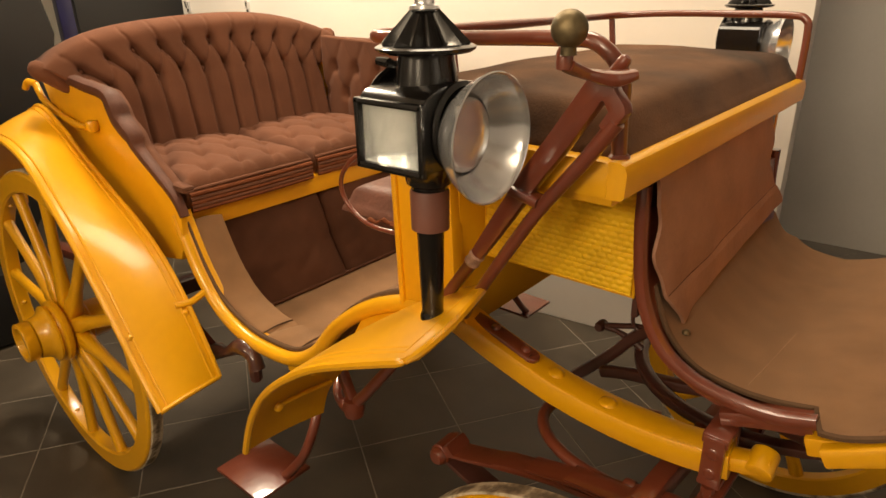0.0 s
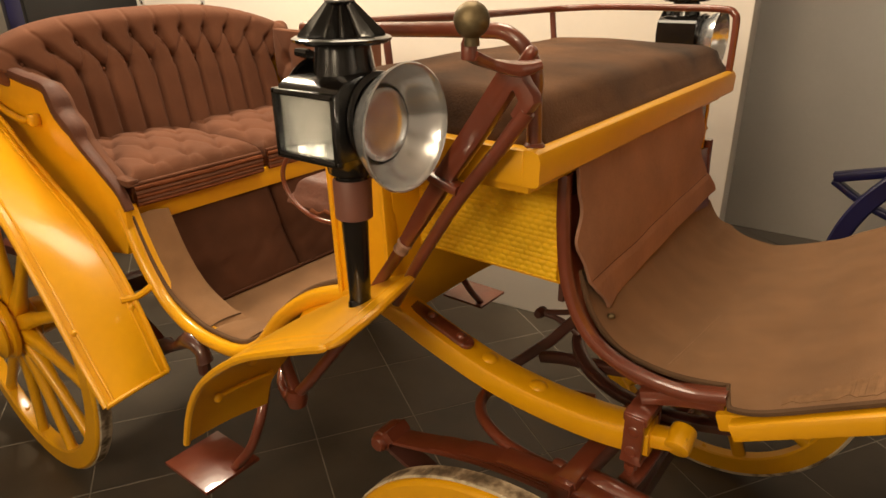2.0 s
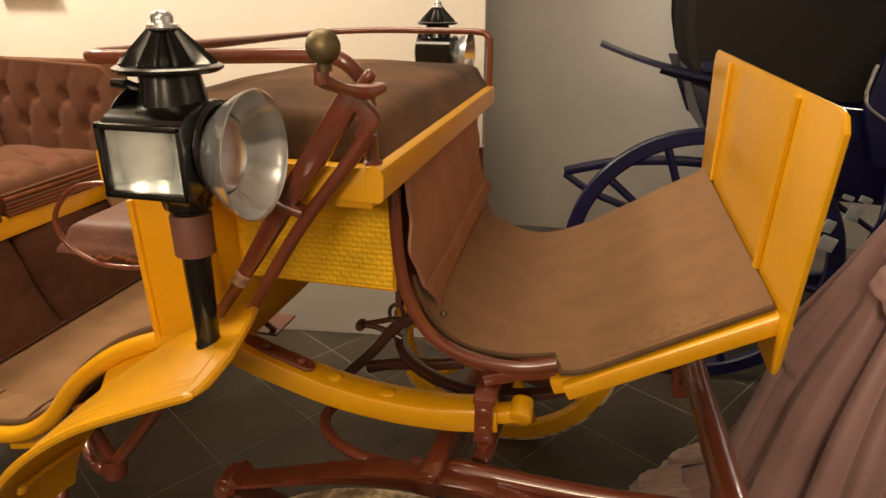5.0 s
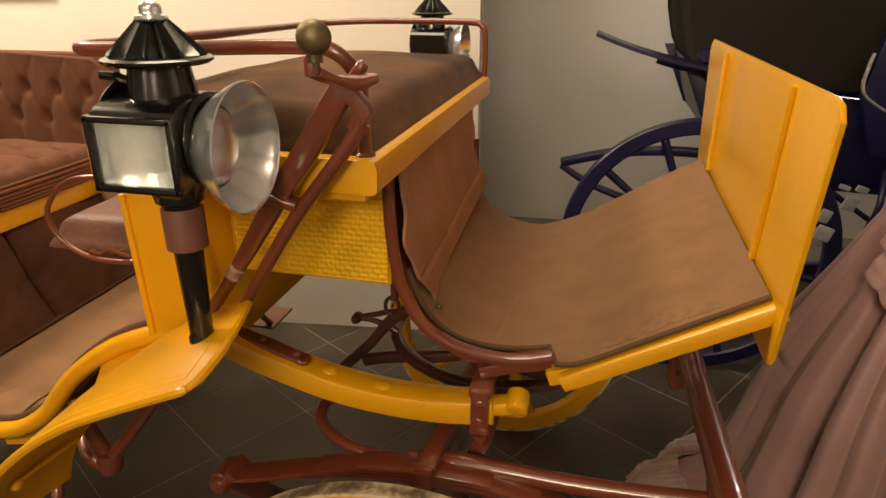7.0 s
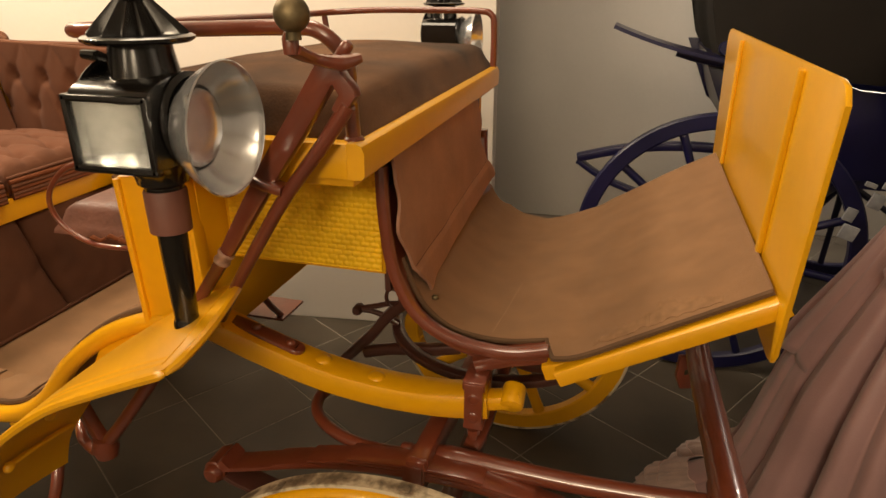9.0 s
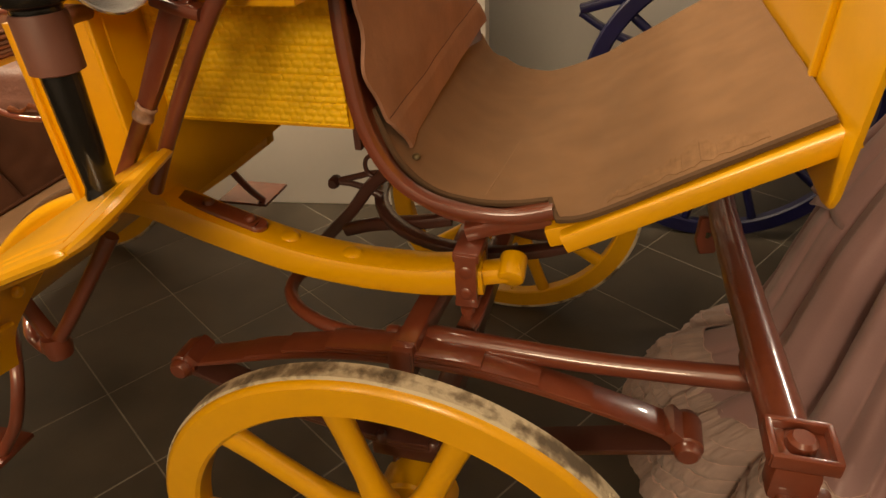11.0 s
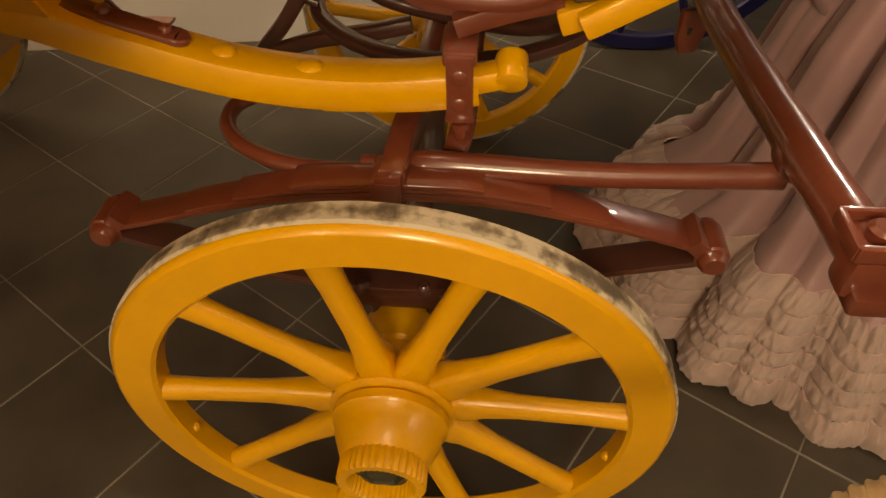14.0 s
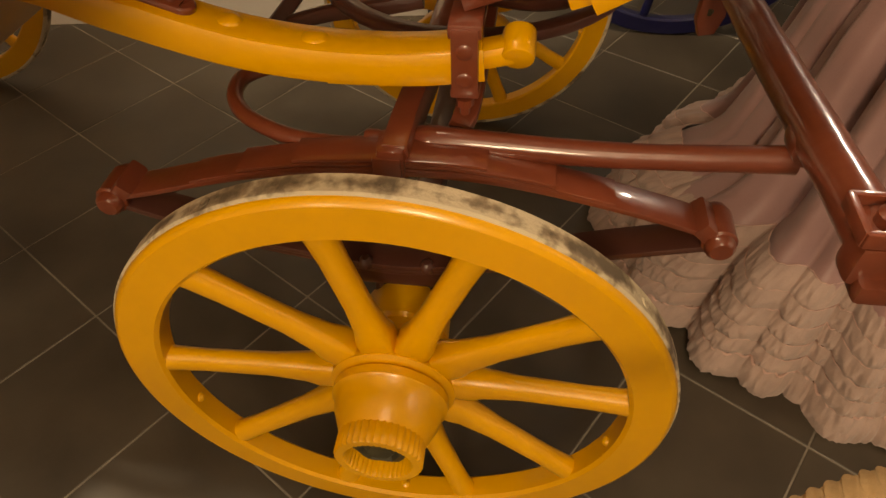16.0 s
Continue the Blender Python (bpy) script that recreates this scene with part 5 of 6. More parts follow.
# rear springs and brake gear
def rear_gear(s):
    y = s * 0.50
    ob = part("rear_spring", leaf([(-2.15, 0.55), (-1.9, 0.58), (-1.67, 0.59), (-1.4, 0.57), (-1.25, 0.53), (-1.17, 0.49)], s * 0.46, 0.045, 0.03), OXIDE, carriage, "red-brown leaf spring")
    part("spring_eye", lathe([(0, -0.035), (0.018, -0.035), (0.022, -0.02), (0.022, 0.02), (0.018, 0.035), (0, 0.035)], 16, Matrix.Translation((-1.17, s * 0.46, 0.49)) @ AXES["y"]), OXIDE, ob)
    part("spring_hanger", tube([(-1.175, s * 0.46, 0.49), (-1.13, s * 0.46, 0.512), (-1.08, s * 0.46, 0.53), (-1.01, s * 0.46, 0.572), (-0.965, s * 0.46, 0.56), (-0.955, s * 0.46, 0.53)], 0.019, 12, scale=[1.1, 1.1, 0.65, 1.2, 0.9, 1.1]), MAROON, ob)
    part("hanger_nut", lathe([(0, -0.022), (0.013, -0.022), (0.016, -0.014), (0.016, 0.01), (0, 0.012)], 8, Matrix.Translation((-0.965, s * 0.46, 0.515))), MAROON, ob)
    return ob


for s in (-1, 1):
    rear_gear(s)


def step(s):
    """A square iron step on a curved hanger."""
    ob = part("step_plate", plate([(-0.083, -0.072), (0.083, -0.072), (0.083, 0.072), (-0.083, 0.072)], 0.010, Matrix.Translation((-0.859, s * 0.54, 0.332)), 0.003), OXIDE, carriage, "square red-brown iron step")
    part("step_hanger", tube([(-0.80, 0.50, 0.332), (-0.80, 0.44, 0.40), (-0.82, 0.40, 0.48), (-0.84, 0.36, 0.56)] if s > 0 else [(-0.80, s * 0.52, 0.332), (-0.765, s * 0.525, 0.37), (-0.72, s * 0.52, 0.43), (-0.70, s * 0.50, 0.50), (-0.72, s * 0.46, 0.555), (-0.76, s * 0.42, 0.57)], 0.011, 12), OXIDE, ob)
    gear = part("brake_linkage", tube([(-0.40, s * 0.48, 0.83), (-0.44, s * 0.50, 0.77), (-0.50, s * 0.515, 0.69), (-0.53, s * 0.52, 0.655)], 0.011, 10), OXIDE, carriage, "jointed red-brown brake linkage")
    part("link_joint", lathe([(0, -0.02), (0.018, -0.018), (0.022, 0), (0.018, 0.018), (0, 0.02)], 16, Matrix.Translation((-0.535, s * 0.52, 0.645))), OXIDE, gear)
    part("link_arm", beam([(-0.535, s * 0.52, 0.65), (-0.57, s * 0.51, 0.695), (-0.60, s * 0.50, 0.745)], 0.02, 0.022), OXIDE, gear)
    part("link_hook", tube([(-0.54, s * 0.52, 0.635), (-0.565, s * 0.515, 0.625), (-0.585, s * 0.51, 0.63), (-0.60, s * 0.505, 0.645), (-0.63, s * 0.47, 0.655)], 0.009, 10), OXIDE, gear)
    return ob


for s in (-1, 1):
    step(s)


# carriage lamps
def carriage_lamp(s):
    X, Y = (-0.243 if s < 0 else -0.258), s * 0.617
    lamp = thing("carriage_lamp", "black enamelled carriage lamp with nickel bell reflector in a socket", "lamp", "carriage lamps", (X, Y, 0.968))
    T = Matrix.Translation
    o = lambda z: T((0, 0, z - 0.968))
    part("stem", lathe([(0, 0.0), (0.0125, 0.0), (0.0152, 0.003), (0.0168, 0.008), (0.0166, 0.014), (0.0150, 0.018), (0.0143, 0.022), (0.0146, 0.028), (0.0172, 0.13), (0.018, 0.15), (0, 0.15)], 24, o(0.968)), BLACK, lamp)
    part("neck", lathe([(0.020, 0.0), (0.022, 0.004), (0.022, 0.010), (0.028, 0.014), (0.030, 0.024), (0.040, 0.034), (0.046, 0.0415), (0, 0.0415)], 32, o(1.150)), BLACK, lamp)
    # vaulted lamp body, hollow behind the window
    x0, x1, hy, zb, zs = -0.046, 0.050, 0.066, 0.0, 0.076
    outl = [(-hy, 0.003), (-hy, zs)] + [(-hy * 0.97 * math.cos(a), zs + 0.019 * math.sin(a)) for a in np.linspace(0.10, math.pi - 0.10, 18)] + [(hy, zs), (hy, 0.003)]
    bm = bmesh.new()
    rows = []
    for x in (x0, x1):
        rows.append([bm.verts.new((x, a, b)) for a, b in outl])
    for i in range(len(outl) - 1):
        if (s < 0 and i == 0) or (s > 0 and i == len(outl) - 2):
            continue
        bm.faces.new((rows[0][i], rows[0][i + 1], rows[1][i + 1], rows[1][i]))
    bm.faces.new((rows[0][-1], rows[0][0], rows[1][0], rows[1][-1]))
    bm.faces.new(rows[0])
    bm.faces.new(rows[1][::-1])
    body = part("lamp_body", bm, BLACK, lamp, "", o(1.192))
    # window frame, pane and the silvered lining seen through it
    fy = s * hy
    fr = bmesh.new()
    for cx, cz, sx, sz in ((0.002, 0.003, 0.104, 0.008), (0.002, 0.076, 0.104, 0.007), (-0.046, 0.04, 0.007, 0.08), (0.050, 0.04, 0.007, 0.08)):
        block((sx, 0.010, sz), (cx, fy, cz), 0.002, bm=fr)
    part("window_frame", fr, BLACK, body)
    part("window_pane", block((0.092, 0.002, 0.070), (0.002, fy + s * 0.001, 0.04), 0.0), GLASS, body, "clear bevelled glass pane").visible_shadow = False
    ln = bmesh.new()
    path = [(-0.0455, s * hy * 0.93), (-0.036, s * 0.050), (-0.015, s * 0.040), (0.012, s * 0.036), (0.034, s * 0.044), (0.044, s * 0.054), (0.0495, s * hy * 0.93)]
    cur = smooth_path([(a, b, 0) for a, b in path], 6)
    lo = [ln.verts.new((p.x, p.y, 0.006)) for p in cur]
    hi = [ln.verts.new((p.x, p.y, 0.076)) for p in cur]
    for i in range(len(cur) - 1):
        ln.faces.new((lo[i], lo[i + 1], hi[i + 1], hi[i]))
    ln.faces.new(lo)
    ln.faces.new(hi)
    part("lamp_lining", ln, LINING, body, "silvered reflector lining", sharp=60)
    part("rear_door", lathe([(0, 0.016), (0.03, 0.0145), (0.046, 0.009), (0.055, 0.004), (0.0595, 0.003), (0.061, 0.0), (0.058, -0.003), (0, -0.003)], 36, T((x0, 0, 0.048)) @ Matrix.Rotation(radians(-90), 4, "Y")), BLACK, body)
    part("latch", tube([(-0.018, 0.0, 0.094), (-0.034, s * 0.004, 0.105), (-0.050, s * 0.010, 0.1105), (-0.064, s * 0.016, 0.113)], 0.0042, 8, scale=[1, 0.8, 1.5, 1.1]), BLACK, body)
    # front drum and bell
    part("front_drum", lathe([(0.050, 0.0), (0.052, 0.003), (0.052, 0.006), (0.0485, 0.008), (0.047, 0.010), (0.040, 0.002)], 36, T((x1 - 0.004, 0, 0.045)) @ AXES["x"]), BLACK, body)
    bell = [(0.041, 0.006), (0.0445, 0.007), (0.0455, 0.010), (0.049, 0.0155), (0.055, 0.023), (0.0615, 0.0315), (0.067, 0.041), (0.071, 0.050), (0.0735, 0.057), (0.0755, 0.0585), (0.077, 0.057), (0.0745, 0.0505), (0.070, 0.040), (0.0635, 0.029), (0.055, 0.018), (0.046, 0.006), (0.041, 0.0)]
    part("bell_reflector", lathe(bell + bell[:1], 64, T((x1 - 0.004, 0, 0.037)) @ AXES["x"] @ Matrix.Diagonal((0.95, 0.95, 0.86, 1))), SILVER, body, "flared nickel bell reflector", sharp=50)
    dish = [(0.0445, 0.009), (0.042, 0.0065), (0.036, 0.0035), (0.026, 0.0015), (0.014, 0.0005), (0, 0.0)]
    part("throat_dish", lathe(dish, 48, T((x1 + 0.0015, 0, 0.037)) @ AXES["x"] @ Matrix.Diagonal((0.95, 0.95, 0.8, 1))), LINING, body, "silvered dish in the throat of the bell")
    # chimney, vent cap, finial
    part("chimney", lathe([(0.041, 0.0), (0.0385, 0.02), (0.035, 0.04), (0.0315, 0.062), (0, 0.062)], 40, o(1.258)), BLACK, lamp)
    cap = part("vent_rim", lathe([(0, 0.0), (0.040, 0.0), (0.052, 0.001), (0.057, 0.004), (0.0575, 0.007), (0.054, 0.009), (0.046, 0.010), (0, 0.010)], 56, o(1.316)), BLACK, lamp)
    part("vent_cap", lathe([(0.046, 0.0), (0.0515, 0.002), (0.050, 0.005), (0.038, 0.017), (0.026, 0.029), (0.017, 0.038), (0, 0.038)], 168, o(1.324), 12, 0.32, crisp=True), BLACK, lamp, "fluted black vent cap")
    part("finial", lathe([(0.0165, 0.0), (0.0175, 0.002), (0.0165, 0.005), (0.012, 0.0065), (0.0112, 0.009), (0.0118, 0.012), (0.0105, 0.016), (0.0065, 0.019), (0, 0.0198)], 32, o(1.361)), SILVER, lamp, "turned nickel finial")
    return lamp


for s in (-1, 1):
    carriage_lamp(s)
    soc = part("lamp_socket", lathe([(0.0195, 0), (0.024, 0.002), (0.0245, 0.05), (0.023, 0.053), (0.0195, 0.053)], 28, Matrix.Translation((-0.243 if s < 0 else -0.258, s * 0.617, 1.103))), COLLAR, carriage, "dull brown lamp socket")
    part("socket_arm", tube([(-0.26, s * 0.60, 1.125), (-0.30, s * 0.53, 1.13), (-0.34, s * 0.46, 1.12)], 0.009, 10), COLLAR, soc)

# ---- things round the carriage ----
def dress():
    """A long rose gown with tulle frills, on a stand."""
    cx, cy = 0.93, 0.11
    ob = thing("gown", "long dusty-rose satin gown with beige tulle frills at the hem", "dress", at=(cx, cy, 0))

    def lobe(a):
        return abs(math.sin(6.5 * a + 0.75 + 0.35 * math.sin(2 * a + 0.4) + 0.2 * math.sin(5 * a)))

    def radius(a, z, gather=1.0):
        r = np.interp(z, [0.0, 0.06, 0.15, 0.22, 0.29, 0.4, 0.5, 0.6, 0.7, 0.84, 0.97, 1.1], [0.465, 0.458, 0.44, 0.41, 0.355, 0.32, 0.298, 0.275, 0.24, 0.18, 0.128, 0.112])
        r += 0.10 * max(0.0, -math.cos(a)) ** 6 * np.interp(z, [0.0, 0.2, 0.3], [1.0, 0.8, 0.0])
        deep = np.interp(z, [0, 0.3, 0.6, 0.9, 1.05], [0.075, 0.082, 0.064, 0.03, 0.006])
        k = 0.007 * math.sin(a * 29 + 2 * math.sin(2 * a) + 2 * z)
        crimp = abs(math.sin(11 * a + 0.3 + 0.5 * math.sin(3 * a) + 0.6 * z)) ** 0.7 - 0.66
        return r + gather * deep * (0.8 * (lobe(a) ** 0.65 - 0.72) + 0.34 * crimp) + k * deep * 9

    def skirt(u, v):
        a = 2 * math.pi * u
        z = 0.20 + 0.86 * v
        r = radius(a, z)
        return (r * math.cos(a), r * math.sin(a), z)

    part("skirt", sheet(skirt, 520, 30), ROSE, ob, sharp=180)

    def frill(z0, z1, flare, k):
        def fn(u, v):
            a = 2 * math.pi * u
            z = z0 + (z1 - z0) * v
            puff = math.sin(math.pi * min(1, v * 1.02)) ** 0.8
            n = noise.noise((a * 16, z * 6, 0.5)) * 0.006 + noise.noise((a * 42 + 0.4 * k, z * 45, 7)) * 0.008 + noise.noise((a * 95 + 0.7 * k, z * 80, 3)) * 0.004
            r = radius(a, z) + (0.012 if k < 5 else 0.012 - 0.010 * v) + flare * (1 - v) + 0.009 * puff + n * (0.35 + 0.75 * puff if k else 0.8)
            return (r * math.cos(a), r * math.sin(a), z + 0.008 * math.sin(a * 7) + 0.004 * noise.noise((a * 30, 0, 0)))
        return sheet(fn, 1500, 8)

    tiers = ((0.004, 0.064, 0.014), (0.064, 0.102, 0), (0.102, 0.140, 0), (0.140, 0.178, 0), (0.178, 0.216, 0), (0.216, 0.254, 0))
    for k, (z0, z1, f) in enumerate(tiers):
        fr = part("tulle_frill", frill(z0, z1, f, k), TULLE, ob, "gathered beige tulle frill", sharp=180)

        def cord(u, scallop):
            a = 2 * math.pi * u
            n = 0.004 * noise.noise((a * 22, z1 * 3, 0.5)) + 0.004 * noise.noise((a * 52 + 0.4 * k, z1 * 10, 7))
            r = radius(a, z1) + (0.0125 if k < 5 else 0.003) + n + 0.003 * scallop * math.sin(a * 130)
            return Vector((r * math.cos(a), r * math.sin(a), z1 + 0.008 * math.sin(a * 7) + 0.004 * noise.noise((a * 30, 0, 0)) + 0.004 * scallop * math.cos(a * 130)))

        part("lace_trim", sweep([cord(u, 1 if k == 0 else 0) for u in np.linspace(0, 1, 1000, endpoint=False)], ring(0.0030 if k == 0 else 0.0011, 5), closed=True), LACE, fr, "scalloped pale pink lace trim")

    def over(u, v):
        a = -5.1 + 2.1 * u
        hem = 0.585 + 0.05 * u + 0.012 * math.sin(a * 13)
        z = hem + (1.09 - hem) * v
        ease = min(1.0, (1 - u) / 0.18)
        r = radius(a, z, 0.9) - 0.006 + ease * (0.022 + 0.012 * (1 - v) ** 3 + 0.004 * math.sin(u * 75 + v * 4) * (1 - v))
        return (r * math.cos(a), r * math.sin(a), z)

    part("overskirt", sheet(over, 160, 26, 0.003), ROSE, ob, "draped satin overskirt", sharp=180)

    def swag(u, v):
        a = -2.75 + 1.5 * u
        z = 0.88 + 0.20 * v - 0.05 * math.sin(math.pi * u) * (1 - v)
        r = radius(a, z, 0.3) + 0.034 + 0.016 * math.sin(math.pi * v) + 0.009 * math.sin(v * 19 + 5 * u) + 0.004 * math.sin(v * 41 + 9 * u)
        return (r * math.cos(a), r * math.sin(a), z)

    part("swag", sheet(swag, 60, 40, 0.003), ROSE, ob, "gathered satin swag at the hip", sharp=180)
    bod = [(0.118, 1.04), (0.112, 1.08), (0.13, 1.18), (0.155, 1.28), (0.15, 1.36), (0.10, 1.43), (0.05, 1.46), (0.0, 1.46)]
    part("bodice", lathe(bod, 40), ROSE, ob)
    return ob


dress()


def rope():
    ob = thing("barrier_rope", "thick twisted straw-coloured barrier rope", "rope")
    pts = smooth_path([(-0.40, -1.25, 0.74), (-0.05, -1.06, 0.70), (0.20, -0.915, 0.69), (0.315, -0.85, 0.686), (0.40, -0.806, 0.692), (0.475, -0.789, 0.696), (0.60, -0.775, 0.715), (1.1, -0.74, 0.80)], 64)
    for k in range(3):
        line = []
        for i, p in enumerate(pts):
            t = (pts[min(i + 1, len(pts) - 1)] - pts[max(i - 1, 0)]).normalized()
            a = t.cross(Vector((0, 0, 1))).normalized()
            b = a.cross(t)
            q = i * 0.21 + k * 2 * math.pi / 3
            line.append(p + (a * math.cos(q) + b * math.sin(q)) * 0.0082)
        part("strand", sweep(line, [(x * (1 + 0.10 * math.cos(7 * math.atan2(y, x))), y * (1 + 0.10 * math.cos(7 * math.atan2(y, x)))) for x, y in ring(0.0092, 35)], (0.2, 0.3, 0.9)), ROPE, ob)
    return ob


def blue_carriage():
    """The navy carriage with a black hood behind the yellow one."""
    ob = thing("hooded_carriage", "navy blue carriage with a black leather hood", "carriage", at=(0, 0, 0))

    def bwheel(c, R, n, ph):
        m = Matrix.Translation(c)
        rim = part("wheel", lathe(loop_profile(R - 0.055, R, -0.02, 0.02, 0.006), 80, AXES["y"]), NAVY, ob, "navy spoked wheel", m)
        part("hub", lathe([(0, -0.10), (0.04, -0.10), (0.045, -0.05), (0.06, -0.045), (0.06, 0.04), (0.045, 0.05), (0.04, 0.09), (0, 0.09)], 28, AXES["y"]), NAVY, rim)
        bm = tube([(0, 0, 0.05), (0, 0, R / 2), (0, 0, R - 0.05)], 0.015, 10, scale=[1.2, 0.9, 1.0])
        bmesh.ops.recalc_face_normals(bm, faces=bm.faces)
        me = bpy.data.meshes.new("spoke")
        bm.to_mesh(me)
        bm.free()
        me.materials.append(NAVY)
        me.polygons.foreach_set("use_smooth", [True] * len(me.polygons))
        for k in range(n):
            part("spoke", me, None, rim, "", Matrix.Rotation(radians(ph + 360 / n * k), 4, "Y"))

    bwheel((0.60, 1.12, 0.487), 0.487, 12, 10)
    bwheel((1.30, 2.20, 0.487), 0.487, 12, 3)
    bwheel((1.75, 1.10, 0.56), 0.56, 14, 5)
    part("axle", beam([(0.60, 1.05, 0.487), (1.30, 2.25, 0.487)], 0.05, 0.05), NAVY, ob)
    # spring in front of the wheel
    part("spring", beam([(0.095, 1.22, 0.765), (0.30, 1.22, 0.815), (0.55, 1.22, 0.83), (0.9, 1.22, 0.80)], 0.045, 0.03), NAVY, ob)
    part("spring", beam([(0.095, 1.22, 0.755), (0.25, 1.22, 0.67), (0.55, 1.22, 0.60), (0.9, 1.22, 0.66)], 0.045, 0.02), NAVY, ob)
    part("mudguard", sheet(lambda u, v: (0.19 + 0.42 * u, 1.12 + 0.16 * v, 1.245 - 0.17 * u + 0.06 * u * u), 14, 6, 0.012), NAVY, ob)
    part("guard_iron", tube([(0.40, 1.2, 1.155), (0.50, 1.2, 1.13), (0.70, 1.22, 1.10)], 0.014, 10), NAVY, ob)

    def body(u, v):
        y = 1.28 + 0.95 * v
        p = along([(0.575, 0, 1.12), (0.65, 0, 0.88), (0.85, 0, 0.74), (1.4, 0, 0.72), (1.9, 0, 0.80), (2.2, 0, 1.05)], u)
        return (p.x, y, p.z)

    part("body_floor", sheet(body, 30, 4, 0.03), NAVY, ob)
    out = [(0.50, 1.13), (0.62, 0.86), (0.85, 0.74), (1.4, 0.72), (1.9, 0.80), (2.2, 1.05), (2.2, 1.25), (1.4, 1.12), (1.25, 1.02), (1.0, 1.04), (0.75, 1.13), (0.55, 1.13)]
    for y in (1.28, 2.23):
        part("body_side", plate(out, 0.03, Matrix(((1, 0, 0, 0), (0, 0, 1, y), (0, 1, 0, 0), (0, 0, 0, 1))), 0.006), NAVY, ob)

    def hood(u, v):
        y = 1.24 + 1.02 * v
        sag = 0.02 * noise.noise((u * 3, v * 3, 0))
        p = along([(0.56, 0, 1.10), (0.52, 0, 1.20), (0.495, 0, 1.35), (0.505, 0, 1.60), (0.64, 0, 1.95), (0.9, 0, 2.06), (1.14, 0, 2.08), (1.2, 0, 1.9), (1.22, 0, 1.45)], u)
        return (p.x + sag, y, p.z)

    part("hood_top", sheet(hood, 30, 12, 0.02), HOOD, ob)
    sideo = [(0.575, 1.08), (0.53, 1.16), (0.495, 1.30), (0.48, 1.45), (0.505, 1.60), (0.64, 1.95), (0.9, 2.06), (1.14, 2.08), (1.2, 1.9), (1.22, 1.45), (1.18, 1.18), (1.05, 1.06), (0.8, 1.08)]
    for y in (1.235, 2.265):
        part("hood_side", plate(sideo, 0.02, Matrix(((1, 0, 0, 0), (0, 0, 1, y), (0, 1, 0, 0), (0, 0, 0, 1))), 0.006), HOOD, ob, "black oilcloth hood side")
    part("hood_joint", lathe([(0, -0.02), (0.02, -0.02), (0.024, 0), (0.02, 0.02), (0, 0.02)], 16, Matrix.Translation((0.555, 1.215, 1.17)) @ AXES["y"]), NAVY, ob)
    part("lamp_iron", tube([(1.07, 1.2, 1.19), (1.06, 1.2, 1.08), (1.12, 1.2, 1.02), (1.3, 1.2, 0.93)], 0.007, 8), SILVER, ob)
    part("door_panel", plate([(1.10, 1.30), (1.5, 1.42), (1.5, 0.85), (1.13, 0.85), (1.06, 1.05)], 0.03, Matrix(((1, 0, 0, 0), (0, 0, 1, 1.21), (0, 1, 0, 0), (0, 0, 0, 1))), 0.01), NAVY, ob)
    # added pale blocks stand in for the bright openings between the navy irons
    for x, z, w, h in ((1.035, 0.772, 0.035, 0.016), (1.088, 0.768, 0.038, 0.022), (1.062, 0.718, 0.042, 0.050), (0.996, 0.668, 0.034, 0.045), (1.004, 0.606, 0.052, 0.050)):
        part("gap_patch", block((w, 0.012, h), (x, 1.075, z), 0.003, Matrix.Rotation(radians(18), 4, "Y")), GAP_PALE, ob, "pale grey block for the bright background between the step irons")
    part("step_iron", tube([(1.15, 1.12, 0.62), (1.20, 1.2, 0.68), (1.22, 1.28, 0.80)], 0.012, 8), NAVY, ob)
    return ob


blue_carriage()
rope()


def black_coach():
    """Dark coach body in the background behind the rear seat."""
    ob = thing("black_coach", "black closed coach standing behind the rear seat", "carriage", at=(-2.9, -0.5, 0))
    o = Matrix.Translation((2.9, 0.5, 0))
    out = [(-1.5, 0.30), (-0.40, 0.30), (-0.24, 0.55), (-0.16, 0.85), (-0.10, 1.05), (-0.062, 1.22), (-0.085, 1.36), (-0.13, 1.55), (-0.3, 1.8), (-1.5, 1.8)]
    part("coach_end", plate(out, 0.06, o @ Matrix(((0, 0, 1, -2.8), (1, 0, 0, 0), (0, 1, 0, 0), (0, 0, 0, 1))), 0.02), COACH, ob)
    part("coach_body", block((0.9, 1.1, 1.2), (-3.25, -0.95, 1.0), 0.06), COACH, ob, "", o)
    part("coach_base", block((0.25, 0.8, 0.32), (-2.78, -0.88, 0.165), 0.04), COACH, ob, "", o)
    for y in (-1.3, -0.55):
        part("coach_wheel", lathe(loop_profile(0.28, 0.34, -0.02, 0.02, 0.006), 40, Matrix.Translation((-3.2, y, 0.34)) @ AXES["y"]), COACH, ob, "", o)
    return ob


black_coach()


def coach_panel():
    # back of another coach, built only as a flat panel and a post
    ob = thing("folding_screen", "dark navy and black panel, the back of another coach, against the wall", "screen", at=(-3.25, 0.35, 0))
    o = Matrix.Translation((3.25, -0.35, 0))
    part("back_leaf", block((0.04, 0.56, 1.9), (-3.25, 0.50, 0.95), 0.008), COACH, ob, "", o)
    part("back_post", block((0.05, 0.07, 1.9), (-3.23, 0.165, 0.95), 0.008), NAVY, ob, "", o)
    return ob


coach_panel()


def wall_y(x):
    return 0.655 + 0.1301 * (x + 4.9) - 0.0915


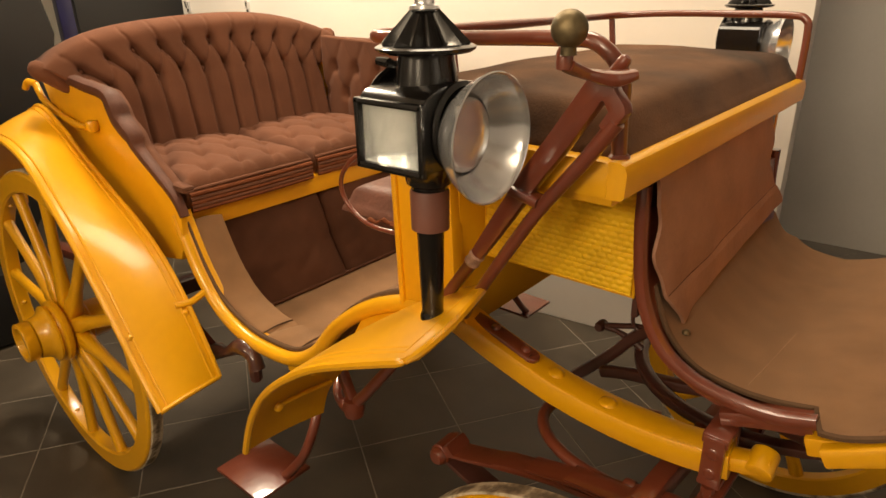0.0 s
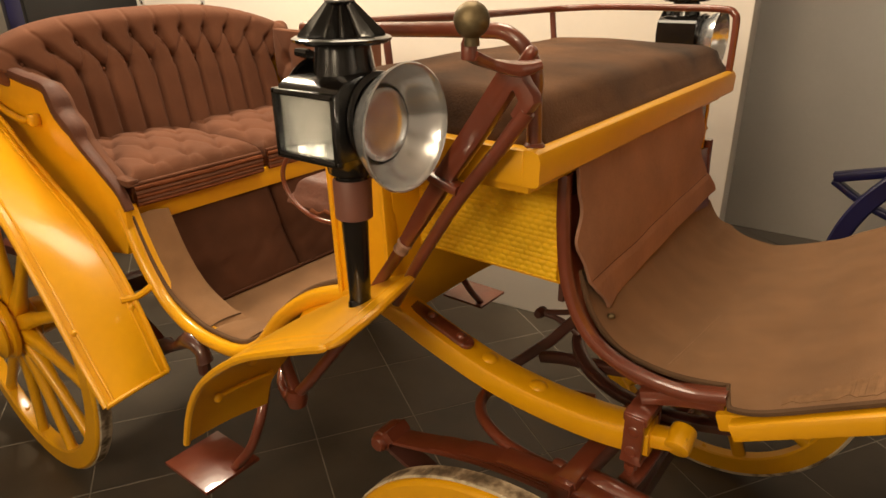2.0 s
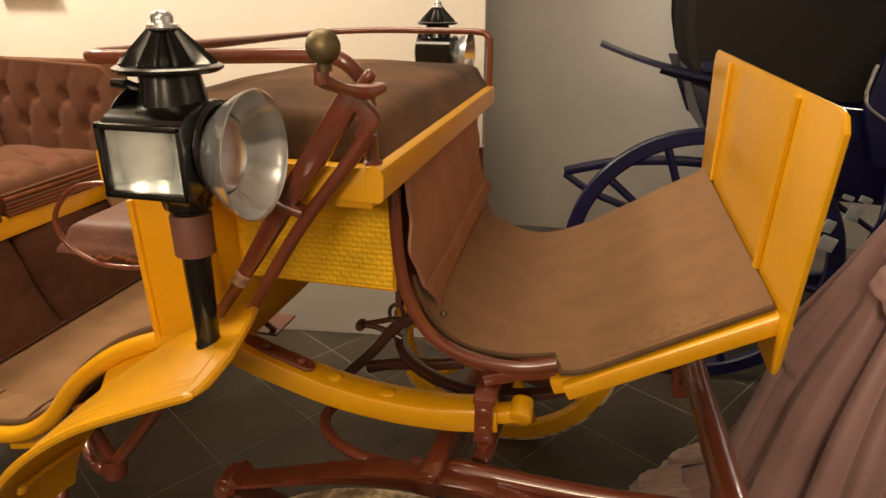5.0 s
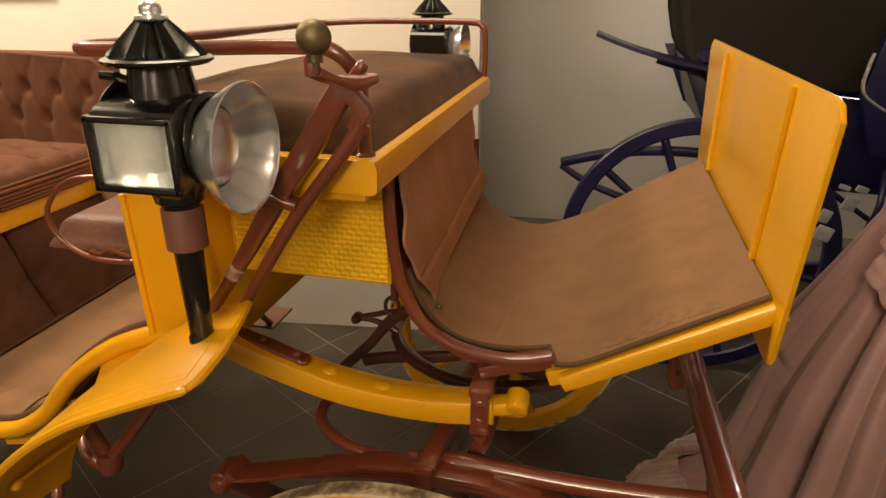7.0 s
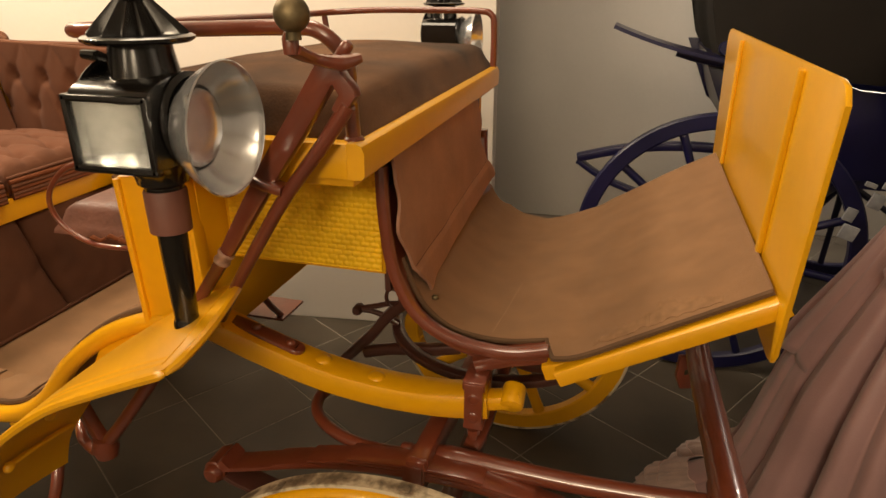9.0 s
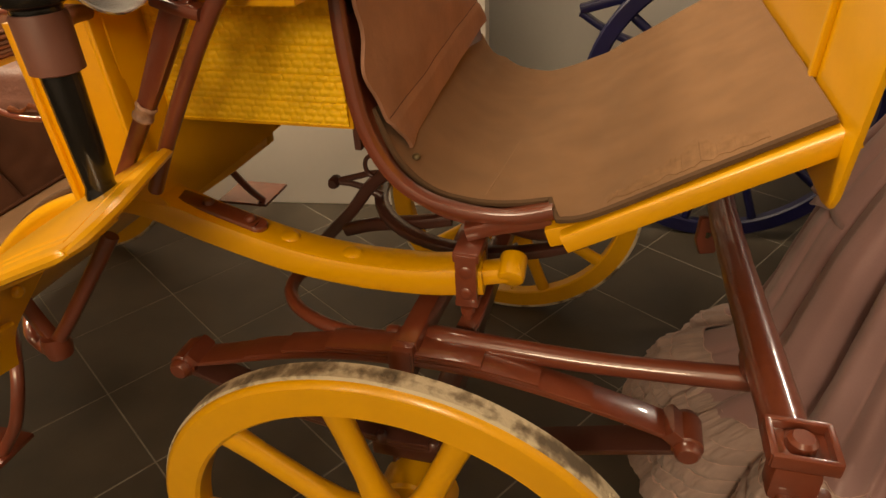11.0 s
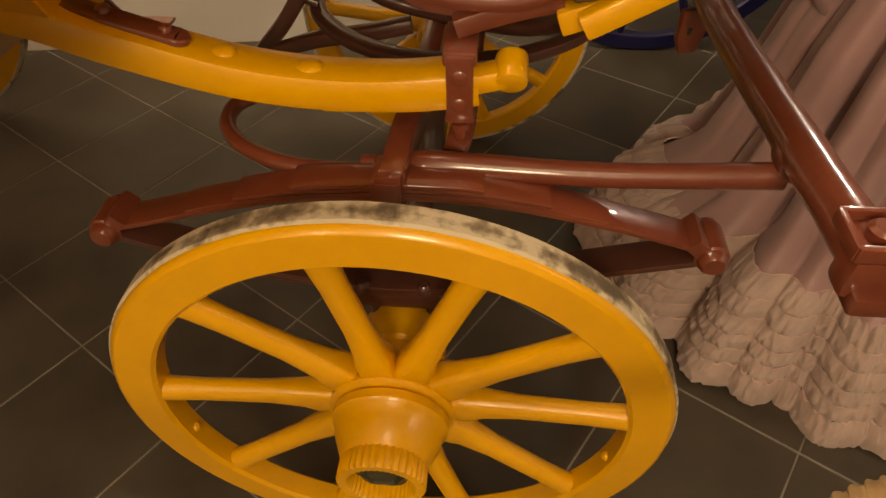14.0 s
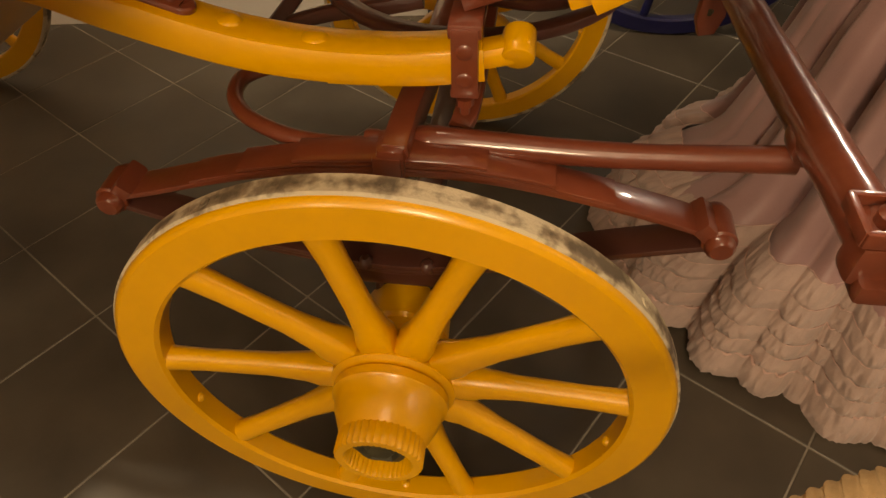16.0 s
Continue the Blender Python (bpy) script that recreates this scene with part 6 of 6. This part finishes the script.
def wall_notice():
    x = -1.95
    ob = thing("wall_notice", "small pale framed notice hanging on the cream wall", "notice", at=(x, wall_y(x), 1.38))
    rot = Matrix.Rotation(math.atan2(0.607, 4.665), 4, "Z")
    part("notice_sheet", block((0.22, 0.008, 0.28), (0, -0.006, 0.16), 0.002), PLASTER, ob, "", rot)
    part("notice_ledge", block((0.24, 0.03, 0.016), (0, -0.016, 0.008), 0.003), GREYWALL, ob, "grey ledge below the sheet", rot)
    return ob


wall_notice()
for x in (-3.18, -2.72):
    hk = thing("wall_hook", "small grey metal hook on the cream wall", "hook", "wall hooks", (x, wall_y(x) - 0.002, 1.285))
    part("hook_plate", block((0.02, 0.012, 0.05), (0, -0.004, 0.0), 0.002), SILVER, hk)
    part("hook_arm", beam([(0, -0.008, -0.01), (0.03, -0.03, 0.0), (0.055, -0.05, 0.03)], 0.014, 0.008), SILVER, hk)

# ---- floor tiles, last ----
def lay_tiles():
    me = None
    rest_v, rest_f = [], []
    c, s = math.cos(GRID_A), math.sin(GRID_A)
    gap = 0.0037
    h = TILE / 2 - gap / 2
    bm = block((2 * h, 2 * h, 0.008), (0, 0, 0), 0.0012, segs=1)
    me = bpy.data.meshes.new("tile")
    bm.to_mesh(me)
    bm.free()
    me.materials.append(TILE_M)
    for a in range(-22, 22):
        for b in range(-22, 22):
            x = GRID_O.x + TILE * ((a + 0.5) * c - (b + 0.5) * s)
            y = GRID_O.y + TILE * ((a + 0.5) * s + (b + 0.5) * c)
            if not (-4.9 < x < 3.8 and -3.7 < y < 3.6):
                continue
            m = Matrix.Translation((x, y, -0.004)) @ Matrix.Rotation(GRID_A + random.uniform(-0.001, 0.001), 4, "Z")
            if -2.9 < x < 1.9 and -1.3 < y < 1.75:
                part("floor_tile", me, None, floor, "", m)
            else:
                k = len(rest_v)
                for dx, dy, dz in ((-h, -h, 0.004), (h, -h, 0.004), (h, h, 0.004), (-h, h, 0.004), (-h, -h, -0.003), (h, -h, -0.003), (h, h, -0.003), (-h, h, -0.003)):
                    rest_v.append(tuple(m @ Vector((dx, dy, dz))))
                rest_f += [(k, k + 1, k + 2, k + 3), (k, k + 4, k + 5, k + 1), (k + 1, k + 5, k + 6, k + 2), (k + 2, k + 6, k + 7, k + 3), (k + 3, k + 7, k + 4, k)]
    rm = bpy.data.meshes.new("outer_tiles")
    rm.from_pydata(rest_v, [], rest_f)
    rm.materials.append(TILE_M)
    ob = new("outer_tiles", rm)
    ob.parent = floor
    tagged(ob, "dark slate-grey floor tiles", kind="stuff")


lay_tiles()
